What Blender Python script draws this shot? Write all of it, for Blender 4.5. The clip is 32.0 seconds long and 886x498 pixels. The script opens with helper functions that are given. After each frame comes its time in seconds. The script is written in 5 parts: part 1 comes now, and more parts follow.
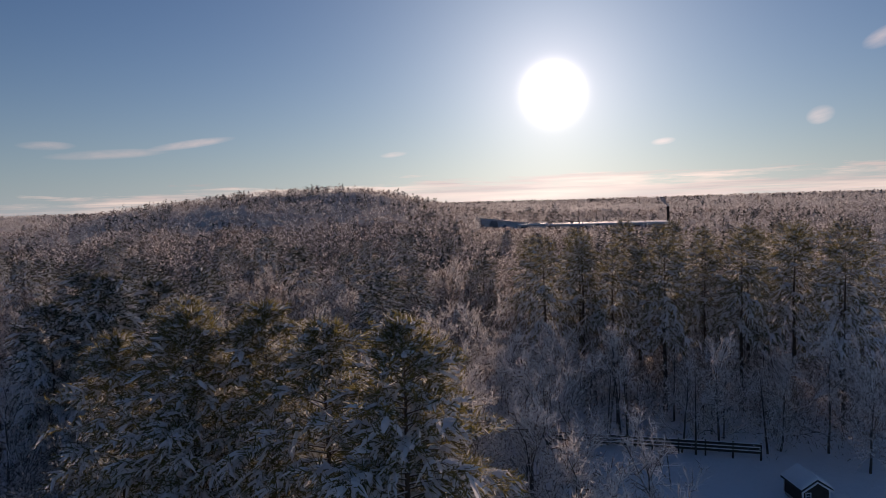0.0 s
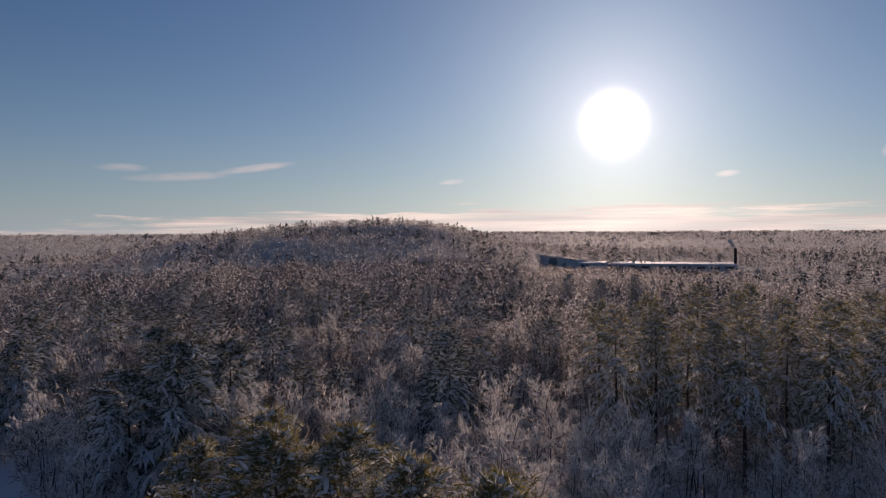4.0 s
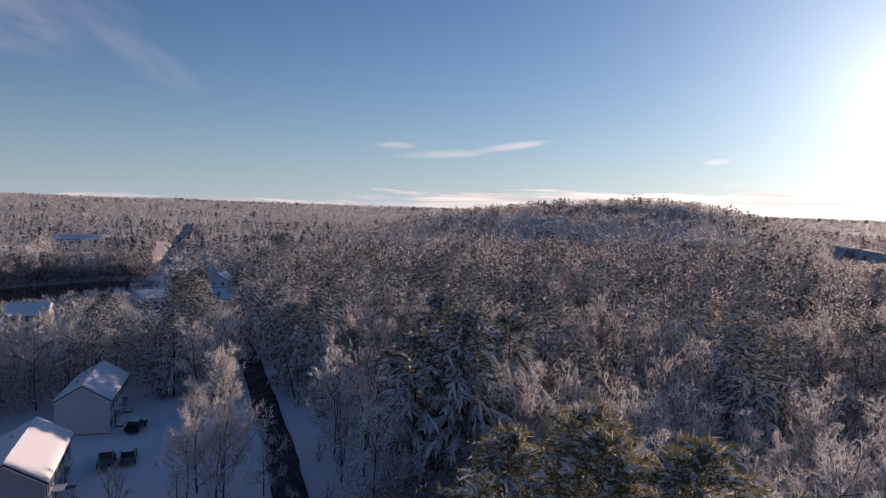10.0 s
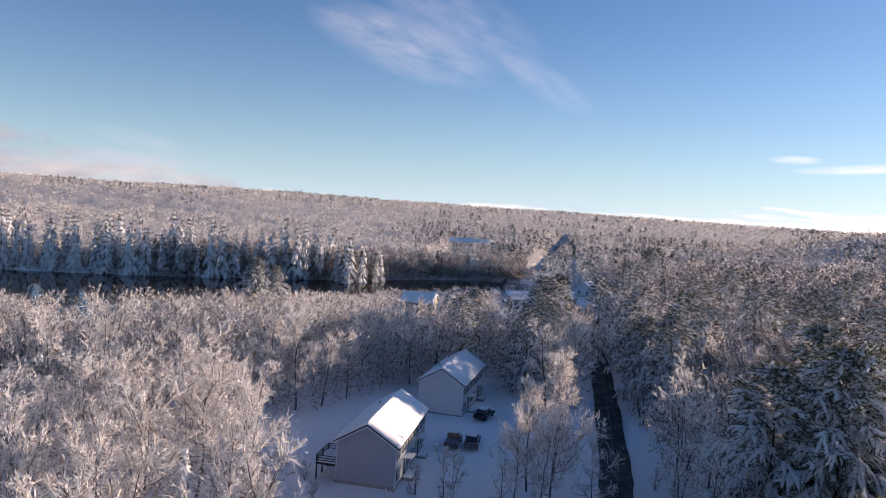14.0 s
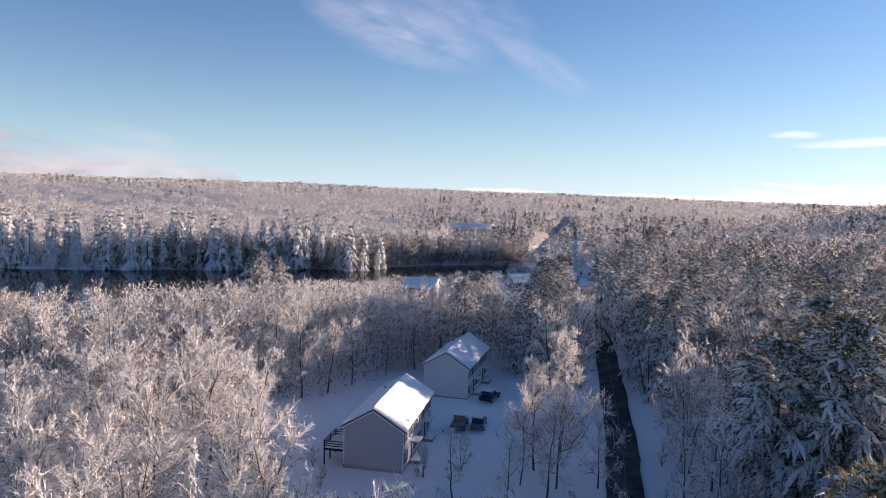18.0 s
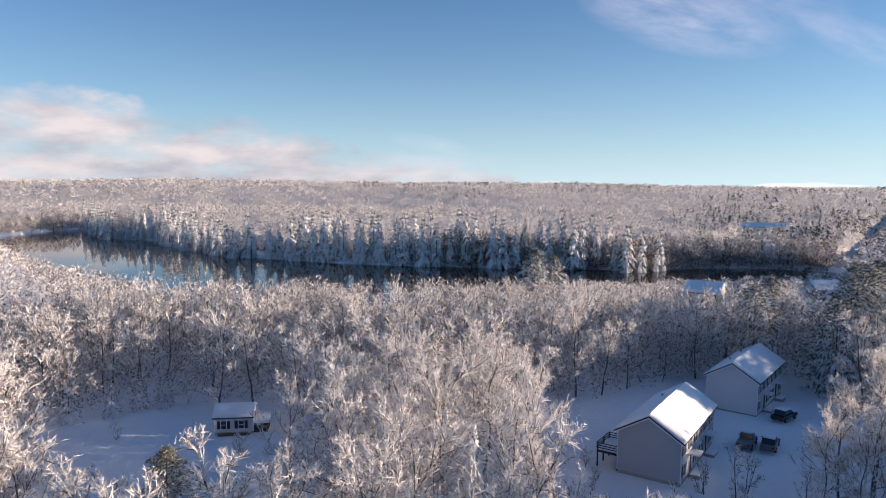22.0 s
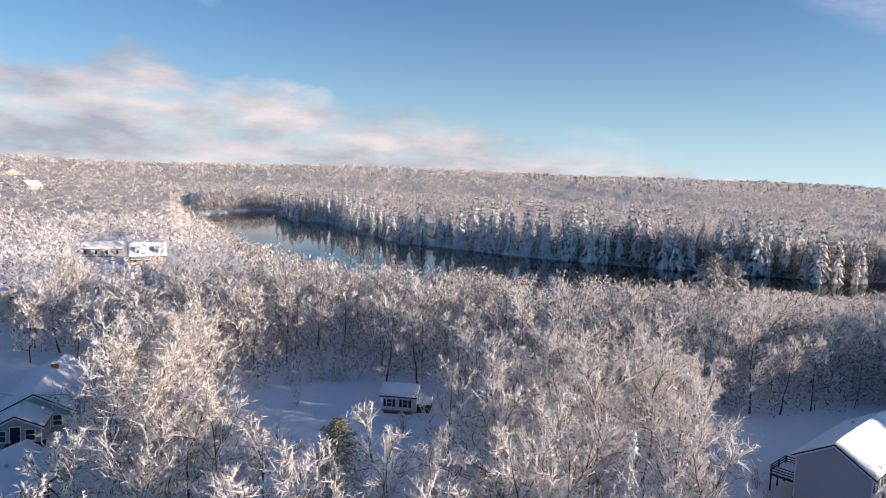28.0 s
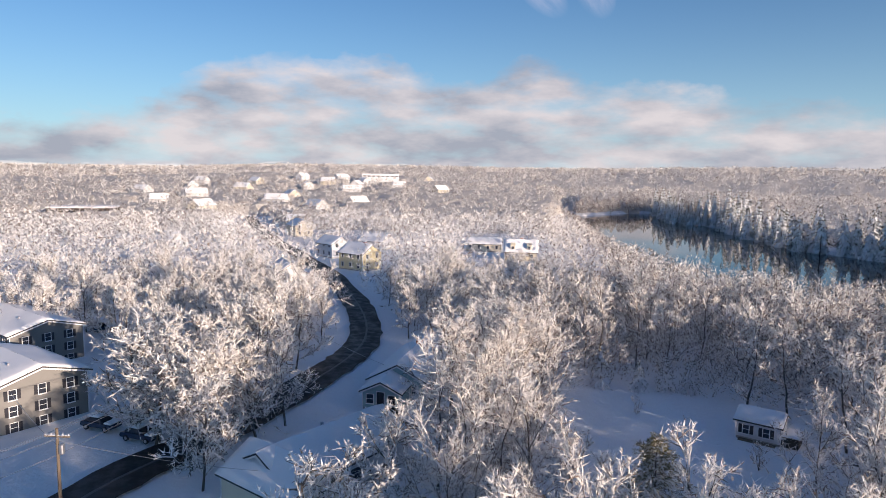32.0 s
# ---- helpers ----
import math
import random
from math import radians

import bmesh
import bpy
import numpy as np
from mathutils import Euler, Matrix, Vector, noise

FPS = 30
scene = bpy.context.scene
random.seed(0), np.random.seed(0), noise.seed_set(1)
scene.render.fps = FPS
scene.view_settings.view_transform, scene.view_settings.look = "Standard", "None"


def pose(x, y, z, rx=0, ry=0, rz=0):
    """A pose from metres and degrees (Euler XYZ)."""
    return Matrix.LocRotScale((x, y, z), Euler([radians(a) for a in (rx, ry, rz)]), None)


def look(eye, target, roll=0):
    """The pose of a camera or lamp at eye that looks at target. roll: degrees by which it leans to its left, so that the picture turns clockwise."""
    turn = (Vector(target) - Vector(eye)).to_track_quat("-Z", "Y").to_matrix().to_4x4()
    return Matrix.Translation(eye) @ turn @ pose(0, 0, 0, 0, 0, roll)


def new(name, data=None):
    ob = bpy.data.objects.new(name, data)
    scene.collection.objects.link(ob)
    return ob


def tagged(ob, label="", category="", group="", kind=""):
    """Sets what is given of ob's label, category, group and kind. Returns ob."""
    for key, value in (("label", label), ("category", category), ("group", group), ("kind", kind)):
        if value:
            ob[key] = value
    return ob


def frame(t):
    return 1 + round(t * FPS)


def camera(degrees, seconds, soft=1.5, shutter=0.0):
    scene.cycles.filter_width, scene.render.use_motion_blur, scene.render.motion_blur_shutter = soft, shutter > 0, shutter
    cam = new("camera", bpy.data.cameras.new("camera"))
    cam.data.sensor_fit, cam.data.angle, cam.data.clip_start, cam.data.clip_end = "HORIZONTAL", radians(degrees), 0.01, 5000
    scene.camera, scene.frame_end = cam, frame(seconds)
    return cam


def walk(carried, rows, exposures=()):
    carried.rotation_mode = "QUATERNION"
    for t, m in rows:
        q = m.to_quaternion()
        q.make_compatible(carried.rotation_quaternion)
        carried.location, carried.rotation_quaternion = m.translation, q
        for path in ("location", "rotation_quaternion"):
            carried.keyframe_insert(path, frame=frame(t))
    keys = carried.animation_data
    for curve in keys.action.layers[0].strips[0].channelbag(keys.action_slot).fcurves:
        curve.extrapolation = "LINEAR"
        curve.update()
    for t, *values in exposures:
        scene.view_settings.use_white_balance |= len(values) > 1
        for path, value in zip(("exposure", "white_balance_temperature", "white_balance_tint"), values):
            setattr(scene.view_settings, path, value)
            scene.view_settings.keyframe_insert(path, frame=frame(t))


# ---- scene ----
# Camera: a drone that climbs, then turns left on the spot. Rows: seconds, eye, yaw, pitch, roll.
cam = camera(66.28, 32.0, soft=0.6)
PATH = [
    (0.0, -5.37, -12.95, 29.26, -56.89, -3.93, -1.83),
    (0.5, -5.42, -13.03, 30.11, -57.00, -3.62, -1.72),
    (1.0, -5.26, -12.94, 30.94, -57.08, -3.99, 0.92),
    (1.5, -5.12, -12.80, 31.86, -57.14, -2.05, -1.04),
    (2.0, -5.07, -12.77, 32.70, -56.98, -2.56, -2.07),
    (2.5, -4.91, -12.64, 33.52, -57.03, -2.70, -0.29),
    (4.5, -5.58, -9.91, 34.82, -48.68, -1.46, 0.49),
    (5.0, -5.66, -9.17, 34.92, -43.70, -2.80, 2.04),
    (5.5, -6.04, -8.15, 34.83, -39.09, -3.61, 1.00),
    (6.0, -5.72, -6.64, 34.56, -34.81, -2.02, 2.79),
    (6.5, -5.39, -5.95, 34.58, -34.23, -1.29, 1.27),
    (7.0, -5.23, -5.26, 34.53, -33.74, -1.93, 1.98),
    (7.5, -5.01, -4.81, 34.56, -33.36, -3.35, 3.07),
    (8.0, -4.86, -4.43, 34.47, -32.96, -4.37, 2.21),
    (8.5, -4.76, -4.00, 34.46, -32.39, -4.07, 0.12),
    (9.0, -4.77, -3.79, 34.30, -32.23, -3.20, 1.16),
    (9.5, -4.63, -3.34, 34.17, -31.98, -3.68, 2.83),
    (10.0, -4.55, -2.86, 34.02, -31.28, -3.56, 1.62),
    (10.5, -4.08, -1.84, 33.59, -28.23, -3.86, 1.21),
    (11.0, -3.71, -0.96, 33.26, -25.08, -3.23, 0.17),
    (11.5, -3.24, -0.28, 33.02, -21.47, -2.46, 3.81),
    (12.0, -2.38, 0.53, 32.72, -16.18, -2.75, 4.76),
    (12.5, -1.67, 0.83, 32.82, -10.81, -3.50, 1.97),
    (13.0, -0.99, 0.84, 32.82, -5.75, -3.99, 2.49),
    (13.5, -0.45, 0.23, 32.92, -0.51, -5.01, 4.27),
    (14.0, -0.18, 0.13, 32.68, -0.22, -3.72, 3.70),
    (14.5, -0.24, 0.16, 32.82, -0.17, -5.34, 2.17),
    (16.5, -0.10, 0.22, 32.33, 0.20, -4.48, 2.23),
    (17.0, -0.13, 0.26, 32.34, 0.02, -4.98, 2.52),
    (17.5, -0.12, 0.22, 32.35, 0.02, -5.12, 2.43),
    (18.0, -0.07, 0.21, 32.30, -0.16, -4.88, 1.89),
    (18.5, -0.03, 0.06, 32.29, -0.14, -2.34, 3.13),
    (19.0, -0.01, 0.05, 32.33, -0.03, -4.06, 2.02),
    (19.5, 0.05, -0.12, 32.44, -0.12, -3.91, 2.31),
    (20.0, 0.16, -0.32, 32.49, 0.93, -3.43, 1.76),
    (20.5, 0.45, -0.72, 32.72, 6.59, -3.95, 2.40),
    (21.0, 0.56, -0.87, 32.79, 11.92, -4.22, 2.44),
    (21.5, 0.21, -0.23, 32.50, 17.23, -4.18, 1.76),
    (22.0, 0.10, -0.27, 32.45, 22.92, -5.36, 0.45),
    (22.5, 0.34, -1.21, 32.86, 28.18, -3.86, 3.35),
    (23.0, 0.59, -1.76, 33.11, 34.16, -5.28, 1.66),
    (23.5, 0.22, -0.35, 32.68, 38.83, -6.27, 3.20),
    (24.0, 0.17, -0.13, 32.64, 38.61, -6.73, 1.59),
    (24.5, 0.19, -0.20, 32.68, 38.33, -6.91, 0.79),
    (25.0, 0.21, -0.31, 32.70, 38.18, -6.03, 1.05),
    (25.5, 0.27, -0.50, 32.75, 37.92, -5.75, 2.23),
    (27.5, 0.32, -0.76, 32.84, 37.25, -6.30, 1.45),
    (28.0, 0.31, -0.72, 32.82, 36.96, -6.36, 2.10),
    (28.5, 0.27, -0.63, 32.74, 37.03, -6.08, 1.23),
    (29.0, 0.15, -0.23, 32.60, 37.61, -6.47, 0.40),
    (29.5, -0.20, 1.01, 32.13, 40.43, -6.60, 1.06),
    (30.0, -0.64, 2.61, 31.46, 45.81, -5.57, 1.85),
    (30.5, -1.03, 4.11, 30.91, 51.29, -5.81, 0.91),
    (31.0, -2.16, 5.15, 30.63, 56.67, -5.78, 3.02),
    (31.5, -1.88, 5.81, 30.61, 62.69, -5.85, 1.24),
    (32.0, -1.03, 6.04, 31.15, 68.55, -6.81, 0.85),
]


def heading(yaw, pitch):
    y, p = radians(yaw), radians(pitch)
    return Vector((-math.sin(y) * math.cos(p), math.cos(y) * math.cos(p), math.sin(p)))


walk(cam, [(t, look((x, y, z), Vector((x, y, z)) + heading(yaw, pitch) * 10, roll)) for t, x, y, z, yaw, pitch, roll in PATH],
     exposures=[(0.0, -0.5, 7500, 30), (2.5, -0.5, 7500, 30), (4.5, -0.5, 7450, 30), (6.0, -0.34, 7200, 29), (9.0, -0.06, 7200, 28), (11.0, 0.14, 7100, 27),
                (12.0, 0.36, 7100, 26), (13.5, 0.74, 7200, 25), (19.0, 0.88, 7200, 24), (23.0, 0.87, 7050, 19), (28.0, 0.85, 7000, 18), (32.0, 0.68, 6950, 18)])

# ---- light ----
SUN_AZ, SUN_EL = radians(66.4), radians(8.6)
SUN_DIR = Vector((math.sin(SUN_AZ) * math.cos(SUN_EL), math.cos(SUN_AZ) * math.cos(SUN_EL), math.sin(SUN_EL)))
lamp = bpy.data.lights.new("sun", "SUN")
lamp.energy, lamp.angle, lamp.color = 4.6, radians(0.6), (1.0, 0.85, 0.69)
sun = new("sun", lamp)
sun.matrix_world = look(SUN_DIR * 100, (0, 0, 0))


class Nodes:
    """A short hand for node trees."""

    def __init__(self, tree):
        self.tree = tree
        tree.nodes.clear()

    def add(self, kind, links=None, **values):
        n = self.tree.nodes.new(kind)
        for k, v in values.items():
            if k == "op":
                n.operation = v
            elif k == "mode":
                n.data_type = v
            elif k == "blend":
                n.blend_type = v
        for k, v in (links or {}).items():
            if isinstance(v, bpy.types.NodeSocket):
                self.tree.links.new(v, n.inputs[k])
            else:
                n.inputs[k].default_value = v
        return n

    def math(self, op, a, b=0.0, c=None):
        links = {0: a, 1: b}
        if c is not None:
            links[2] = c
        return self.add("ShaderNodeMath", links, op=op).outputs[0]

    def ramp(self, fac, stops):
        n = self.add("ShaderNodeValToRGB", {0: fac})
        els = n.color_ramp.elements
        while len(els) < len(stops):
            els.new(0.5)
        for e, (p, c) in zip(els, stops):
            e.position = p
            e.color = (c, c, c, 1) if isinstance(c, (int, float)) else (*c, 1)
        return n.outputs[0]

    def mix(self, fac, a, b):
        n = self.add("ShaderNodeMix", mode="RGBA")
        for sock, v in ((n.inputs[0], fac), (n.inputs[6], a), (n.inputs[7], b)):
            if isinstance(v, bpy.types.NodeSocket):
                self.tree.links.new(v, sock)
            else:
                sock.default_value = v if isinstance(v, (int, float)) else (*v, 1)
        return n.outputs[2]

    def noise(self, vec, scale, detail=4.0, rough=0.55):
        return self.add("ShaderNodeTexNoise", {"Vector": vec, "Scale": scale, "Detail": detail, "Roughness": rough}).outputs[0]


def make_world():
    world = bpy.data.worlds.new("winter_sky")
    scene.world = world
    world.use_nodes = True
    k = Nodes(world.node_tree)
    sky = k.tree.nodes.new("ShaderNodeTexSky")
    sky.sky_type, sky.sun_disc = "NISHITA", False
    sky.sun_elevation, sky.sun_rotation = SUN_EL + 0.12, SUN_AZ
    sky.air_density, sky.dust_density, sky.ozone_density = 1.0, 0.25, 3.0
    d = k.add("ShaderNodeTexCoord").outputs["Generated"]
    xyz = k.add("ShaderNodeSeparateXYZ", {0: d}).outputs
    el = k.math("ARCSINE", xyz[2])
    az = k.math("ARCTAN2", xyz[0], xyz[1])
    base = k.add("ShaderNodeVectorMath", {0: sky.outputs[0]}, op="SCALE")
    base.inputs["Scale"].default_value = 0.056
    col = k.add("ShaderNodeVectorMath", {0: base.outputs[0], 1: (0.49, 0.96, 1.32)}, op="MULTIPLY").outputs[0]
    deg = 180 / math.pi
    elev = k.math("MULTIPLY", el, deg)
    a01 = k.math("MULTIPLY_ADD", az, 1 / (2 * math.pi), 0.5)

    def at(a):
        return a / 360 + 0.5

    # Pale air low over the horizon.
    haze = k.math("MULTIPLY", k.math("POWER", 2.718, k.math("DIVIDE", k.math("MAXIMUM", elev, 0.0), -6.0)), 0.78)
    col = k.mix(haze, col, (0.36, 0.52, 0.62))

    # Cloud coordinates: azimuth and elevation, stretched sideways.
    def coords(sx, sy, shift):
        return k.add("ShaderNodeCombineXYZ", {0: k.math("MULTIPLY", az, sx), 1: k.math("MULTIPLY", el, sy), 2: shift}).outputs[0]

    # Low bank in the south-east, lit from behind, and the cumulus bank in the west.
    def bank(tops, floor, soft, vec, scale, wobble, dark, light, seed_vec, strength):
        nonlocal col
        top = k.math("MULTIPLY", k.ramp(a01, [(at(a), h / 20) for a, h in tops]), 20.0)
        n = k.noise(vec, scale, 6.0, 0.6)
        edge = k.math("MULTIPLY_ADD", k.math("SUBTRACT", n, 0.5), wobble, top)
        m = k.math("DIVIDE", k.math("SUBTRACT", edge, elev), soft)
        low = k.math("DIVIDE", k.math("SUBTRACT", elev, floor), 1.2)
        m = k.math("MULTIPLY", k.math("MINIMUM", k.math("MAXIMUM", m, 0.0), 1.0), k.math("MINIMUM", k.math("MAXIMUM", low, 0.0), 1.0))
        n2 = k.noise(seed_vec, scale * 0.8, 5.0, 0.55)
        shade = k.mix(k.ramp(n2, [(0.36, 0.0), (0.62, 1.0)]), dark, light)
        holes = k.ramp(k.noise(seed_vec, scale * 1.7, 4.0, 0.5), [(0.3, 0.35), (0.55, 1.0)])
        col = k.mix(k.math("MULTIPLY", k.math("MULTIPLY", m, holes), strength), col, shade)

    bank([(-112, 2), (-100, 3.2), (-92, 5.0), (-87, 8.6), (-80, 9.4), (-74, 9.2), (-70, 7.4), (-66, 7.2), (-62, 9.4), (-58, 7.6), (-50, 7.0), (-44, 5.6), (-36, 4.8), (-27, 2.8), (-20, 1.6), (-14, 0)],
         -2.0, 1.7, coords(5.0, 9.0, 0.3), 2.4, 4.5, (0.22, 0.25, 0.305), (0.445, 0.44, 0.46), coords(3.4, 9.0, 4.2), 0.93)
    bank([(2, 0), (14, 0.2), (24, 0.8), (36, 1.6), (60, 2.0), (90, 1.7), (110, 1.4), (130, 0)],
         -2.0, 0.6, coords(3.0, 30.0, 7.7), 2.6, 4.4, (0.46, 0.49, 0.53), (0.95, 0.92, 0.85), coords(2.0, 48.0, 1.5), 0.9)

    # Thin wisps high in the north.
    def wisp(a0, e0, tilt, length, width, strength, shift, tone=(0.62, 0.60, 0.68)):
        nonlocal col
        c, s = math.cos(radians(tilt)), math.sin(radians(tilt))
        u = k.math("SUBTRACT", k.math("MULTIPLY", az, deg), a0)
        v = k.math("SUBTRACT", elev, e0)
        along = k.math("ADD", k.math("MULTIPLY", u, c), k.math("MULTIPLY", v, s))
        across = k.math("SUBTRACT", k.math("MULTIPLY", v, c), k.math("MULTIPLY", u, s))
        vec = k.add("ShaderNodeCombineXYZ", {0: k.math("MULTIPLY", along, 0.16), 1: k.math("MULTIPLY", across, 0.55), 2: shift}).outputs[0]
        n = k.noise(vec, 1.4, 6.0, 0.6)
        q = k.math("ADD", k.math("POWER", k.math("ABSOLUTE", k.math("DIVIDE", along, length)), 2.0),
                   k.math("POWER", k.math("ABSOLUTE", k.math("DIVIDE", across, width)), 2.0))
        m = k.math("MULTIPLY", k.math("MAXIMUM", k.math("SUBTRACT", 1.0, q), 0.0), k.ramp(n, [(0.27, 0.0), (0.75, 1.0)]))
        col = k.mix(k.math("MULTIPLY", m, strength), col, tone)

    wisp(-4.2, 12.7, -15, 8.5, 2.5, 0.36, 3.1)
    wisp(0.5, 14.8, -22, 8, 3.0, 0.22, 4.4)
    wisp(8.0, 10.3, -28, 4.8, 1.4, 0.24, 5.4)
    wisp(-26, 1.9, 2, 9, 0.8, 0.5, 6.1, (0.36, 0.41, 0.50))
    wisp(-24, 3.4, -10, 4, 0.9, 0.3, 7.1, (0.42, 0.47, 0.55))
    wisp(-57, 14.5, -60, 3.0, 1.6, 0.4, 8.2)
    wisp(-61, 14.0, -40, 2.8, 1.4, 0.35, 9.9)
    wisp(37, 5.2, 8, 3.4, 0.35, 0.95, 2.2, (0.85, 0.82, 0.82))
    wisp(31, 4.4, 3, 4.4, 0.4, 0.6, 6.4, (0.80, 0.76, 0.76))
    wisp(27, 5.0, 0, 2.0, 0.35, 0.6, 7.4, (0.85, 0.80, 0.78))
    wisp(53, 4.1, 5, 1.2, 0.25, 0.8, 1.4, (0.9, 0.9, 0.9))
    wisp(75, 4.3, 5, 1.0, 0.3, 0.9, 2.4, (1, 1, 1))
    wisp(86, 5.5, 15, 1.0, 0.7, 0.9, 3.9, (0.95, 0.95, 0.95))
    wisp(90, 10.5, 20, 1.6, 0.7, 0.8, 4.9, (0.9, 0.9, 0.92))

    # The sun itself and the bright air round it.
    dot = k.add("ShaderNodeVectorMath", {0: d, 1: tuple(SUN_DIR)}, op="DOT_PRODUCT").outputs["Value"]
    ang = k.math("MULTIPLY", k.math("ARCCOSINE", k.math("MINIMUM", dot, 1.0)), deg)
    core = k.math("MULTIPLY", k.math("POWER", 2.718, k.math("MULTIPLY", k.math("POWER", k.math("DIVIDE", ang, 1.35), 2.0), -1.0)), 14.0)
    halo = k.math("MULTIPLY", k.math("POWER", 2.718, k.math("DIVIDE", ang, -5.0)), 0.8)
    wide = k.math("MULTIPLY", k.math("POWER", 2.718, k.math("DIVIDE", ang, -16.0)), 0.16)
    low = k.math("MULTIPLY", k.math("POWER", 2.718, k.math("DIVIDE", k.math("MAXIMUM", elev, 0.0), -4.5)), k.math("POWER", 2.718, k.math("DIVIDE", ang, -24.0)))
    glow = k.math("ADD", k.math("ADD", k.math("ADD", core, halo), wide), k.math("MULTIPLY", low, 0.5))
    tint = k.add("ShaderNodeVectorMath", {0: (1.0, 0.97, 0.90)}, op="SCALE")
    k.tree.links.new(glow, tint.inputs["Scale"])
    total = k.add("ShaderNodeVectorMath", {0: col, 1: tint.outputs[0]}, op="ADD").outputs[0]
    bg = k.add("ShaderNodeBackground", {"Color": total, "Strength": 1.0})
    k.add("ShaderNodeOutputWorld", {0: bg.outputs[0]})


make_world()


# ---- materials ----
def material(name, build, rough=0.8, **more):
    m = bpy.data.materials.new(name)
    m.use_nodes = True
    k = Nodes(m.node_tree)
    p = k.add("ShaderNodeBsdfPrincipled")
    p.inputs["Roughness"].default_value = rough
    p.inputs["Specular IOR Level"].default_value = more.get("spec", 0.3)
    p.inputs["Metallic"].default_value = more.get("metal", 0.0)
    out = k.add("ShaderNodeOutputMaterial", {0: p.outputs[0]})
    k.p = p
    k.geo = k.add("ShaderNodeNewGeometry")
    k.pos = k.add("ShaderNodeTexCoord").outputs["Object"]
    c = build(k)
    if more.get("thin"):
        # Frost and needles let some light through.
        tr = k.add("ShaderNodeBsdfTranslucent")
        k.tree.links.new(c, tr.inputs[0])
        mx = k.add("ShaderNodeMixShader", {0: more["thin"], 1: p.outputs[0], 2: tr.outputs[0]})
        k.tree.links.new(mx.outputs[0], out.inputs[0])
    if isinstance(c, bpy.types.NodeSocket):
        k.tree.links.new(c, p.inputs["Base Color"])
    else:
        p.inputs["Base Color"].default_value = (*c, 1)
    return m


def bump(k, height, strength=0.3, distance=0.05):
    b = k.add("ShaderNodeBump", {"Height": height, "Strength": strength, "Distance": distance})
    k.tree.links.new(b.outputs[0], k.p.inputs["Normal"])


def grained(c1, c2, scale, fine=12.0, relief=0.2, dist=0.03):
    def build(k):
        n = k.noise(k.pos, scale, 5.0)
        f = k.noise(k.pos, scale * fine, 4.0)
        bump(k, f, relief, dist)
        return k.mix(k.math("MULTIPLY_ADD", k.math("SUBTRACT", f, 0.5), 0.7, n), c1, c2)
    return build


def snow_build(k):
    n = k.noise(k.pos, 0.35, 5.0)
    f = k.noise(k.pos, 5.0, 5.0, 0.65)
    bump(k, k.math("MULTIPLY_ADD", f, 0.35, n), 0.5, 0.18)
    return k.mix(n, (0.86, 0.87, 0.89), (0.94, 0.94, 0.945))


def ground_build(k):
    n = k.noise(k.pos, 0.06, 6.0, 0.62)
    f = k.noise(k.pos, 1.6, 6.0, 0.7)
    g = k.noise(k.pos, 0.5, 4.0)
    bump(k, k.math("ADD", f, g), 0.6, 0.3)
    snow = k.mix(n, (0.86, 0.87, 0.90), (0.94, 0.94, 0.95))
    litter = k.math("MULTIPLY", k.ramp(f, [(0.60, 0.0), (0.72, 1.0)]), 0.22)
    return k.mix(litter, snow, (0.30, 0.26, 0.23))


def frost_build(bark, frost, lo, hi):
    def build(k):
        r = k.geo.outputs["Random Per Island"]
        n = k.noise(k.pos, 0.25, 3.0)
        v = k.math("MULTIPLY_ADD", k.math("SUBTRACT", n, 0.5), 0.8, r)
        return k.mix(k.ramp(v, [(lo, 0.0), (hi, 1.0)]), bark, frost)
    return build


def bark_build(c1, c2):
    def build(k):
        s = k.add("ShaderNodeMapping", {"Vector": k.pos, "Scale": (6.0, 6.0, 1.2)})
        n = k.noise(s.outputs[0], 2.0, 6.0, 0.7)
        bump(k, n, 0.6, 0.03)
        up = k.add("ShaderNodeSeparateXYZ", {0: k.geo.outputs["Normal"]}).outputs[2]
        on = k.ramp(k.math("MULTIPLY_ADD", k.noise(k.pos, 3.0), 0.6, up), [(0.50, 0.0), (0.75, 1.0)])
        return k.mix(on, k.mix(n, c1, c2), (0.84, 0.85, 0.88))
    return build


def needle_build(c1, c2, rime):
    def build(k):
        r = k.geo.outputs["Random Per Island"]
        n = k.noise(k.pos, 0.8, 3.0)
        g = k.mix(n, c1, c2)
        return k.mix(k.ramp(r, [(1.0 - rime, 0.0), (1.0, 0.9)]), g, (0.70, 0.71, 0.74))
    return build


def siding_build(c, step=0.16):
    def build(k):
        z = k.add("ShaderNodeSeparateXYZ", {0: k.pos}).outputs[2]
        saw = k.math("FRACT", k.math("DIVIDE", z, step))
        bump(k, saw, 0.5, 0.03)
        n = k.noise(k.pos, 1.3, 5.0)
        a = tuple(v * 0.92 for v in c)
        return k.mix(n, a, c)
    return build


def asphalt_build(k):
    n = k.noise(k.pos, 0.5, 5.0, 0.6)
    f = k.noise(k.pos, 30.0, 4.0)
    bump(k, f, 0.3, 0.01)
    k.tree.links.new(k.ramp(n, [(0.4, 0.45), (0.62, 0.85)]), k.p.inputs["Roughness"])
    return k.mix(n, (0.018, 0.018, 0.02), (0.045, 0.043, 0.042))


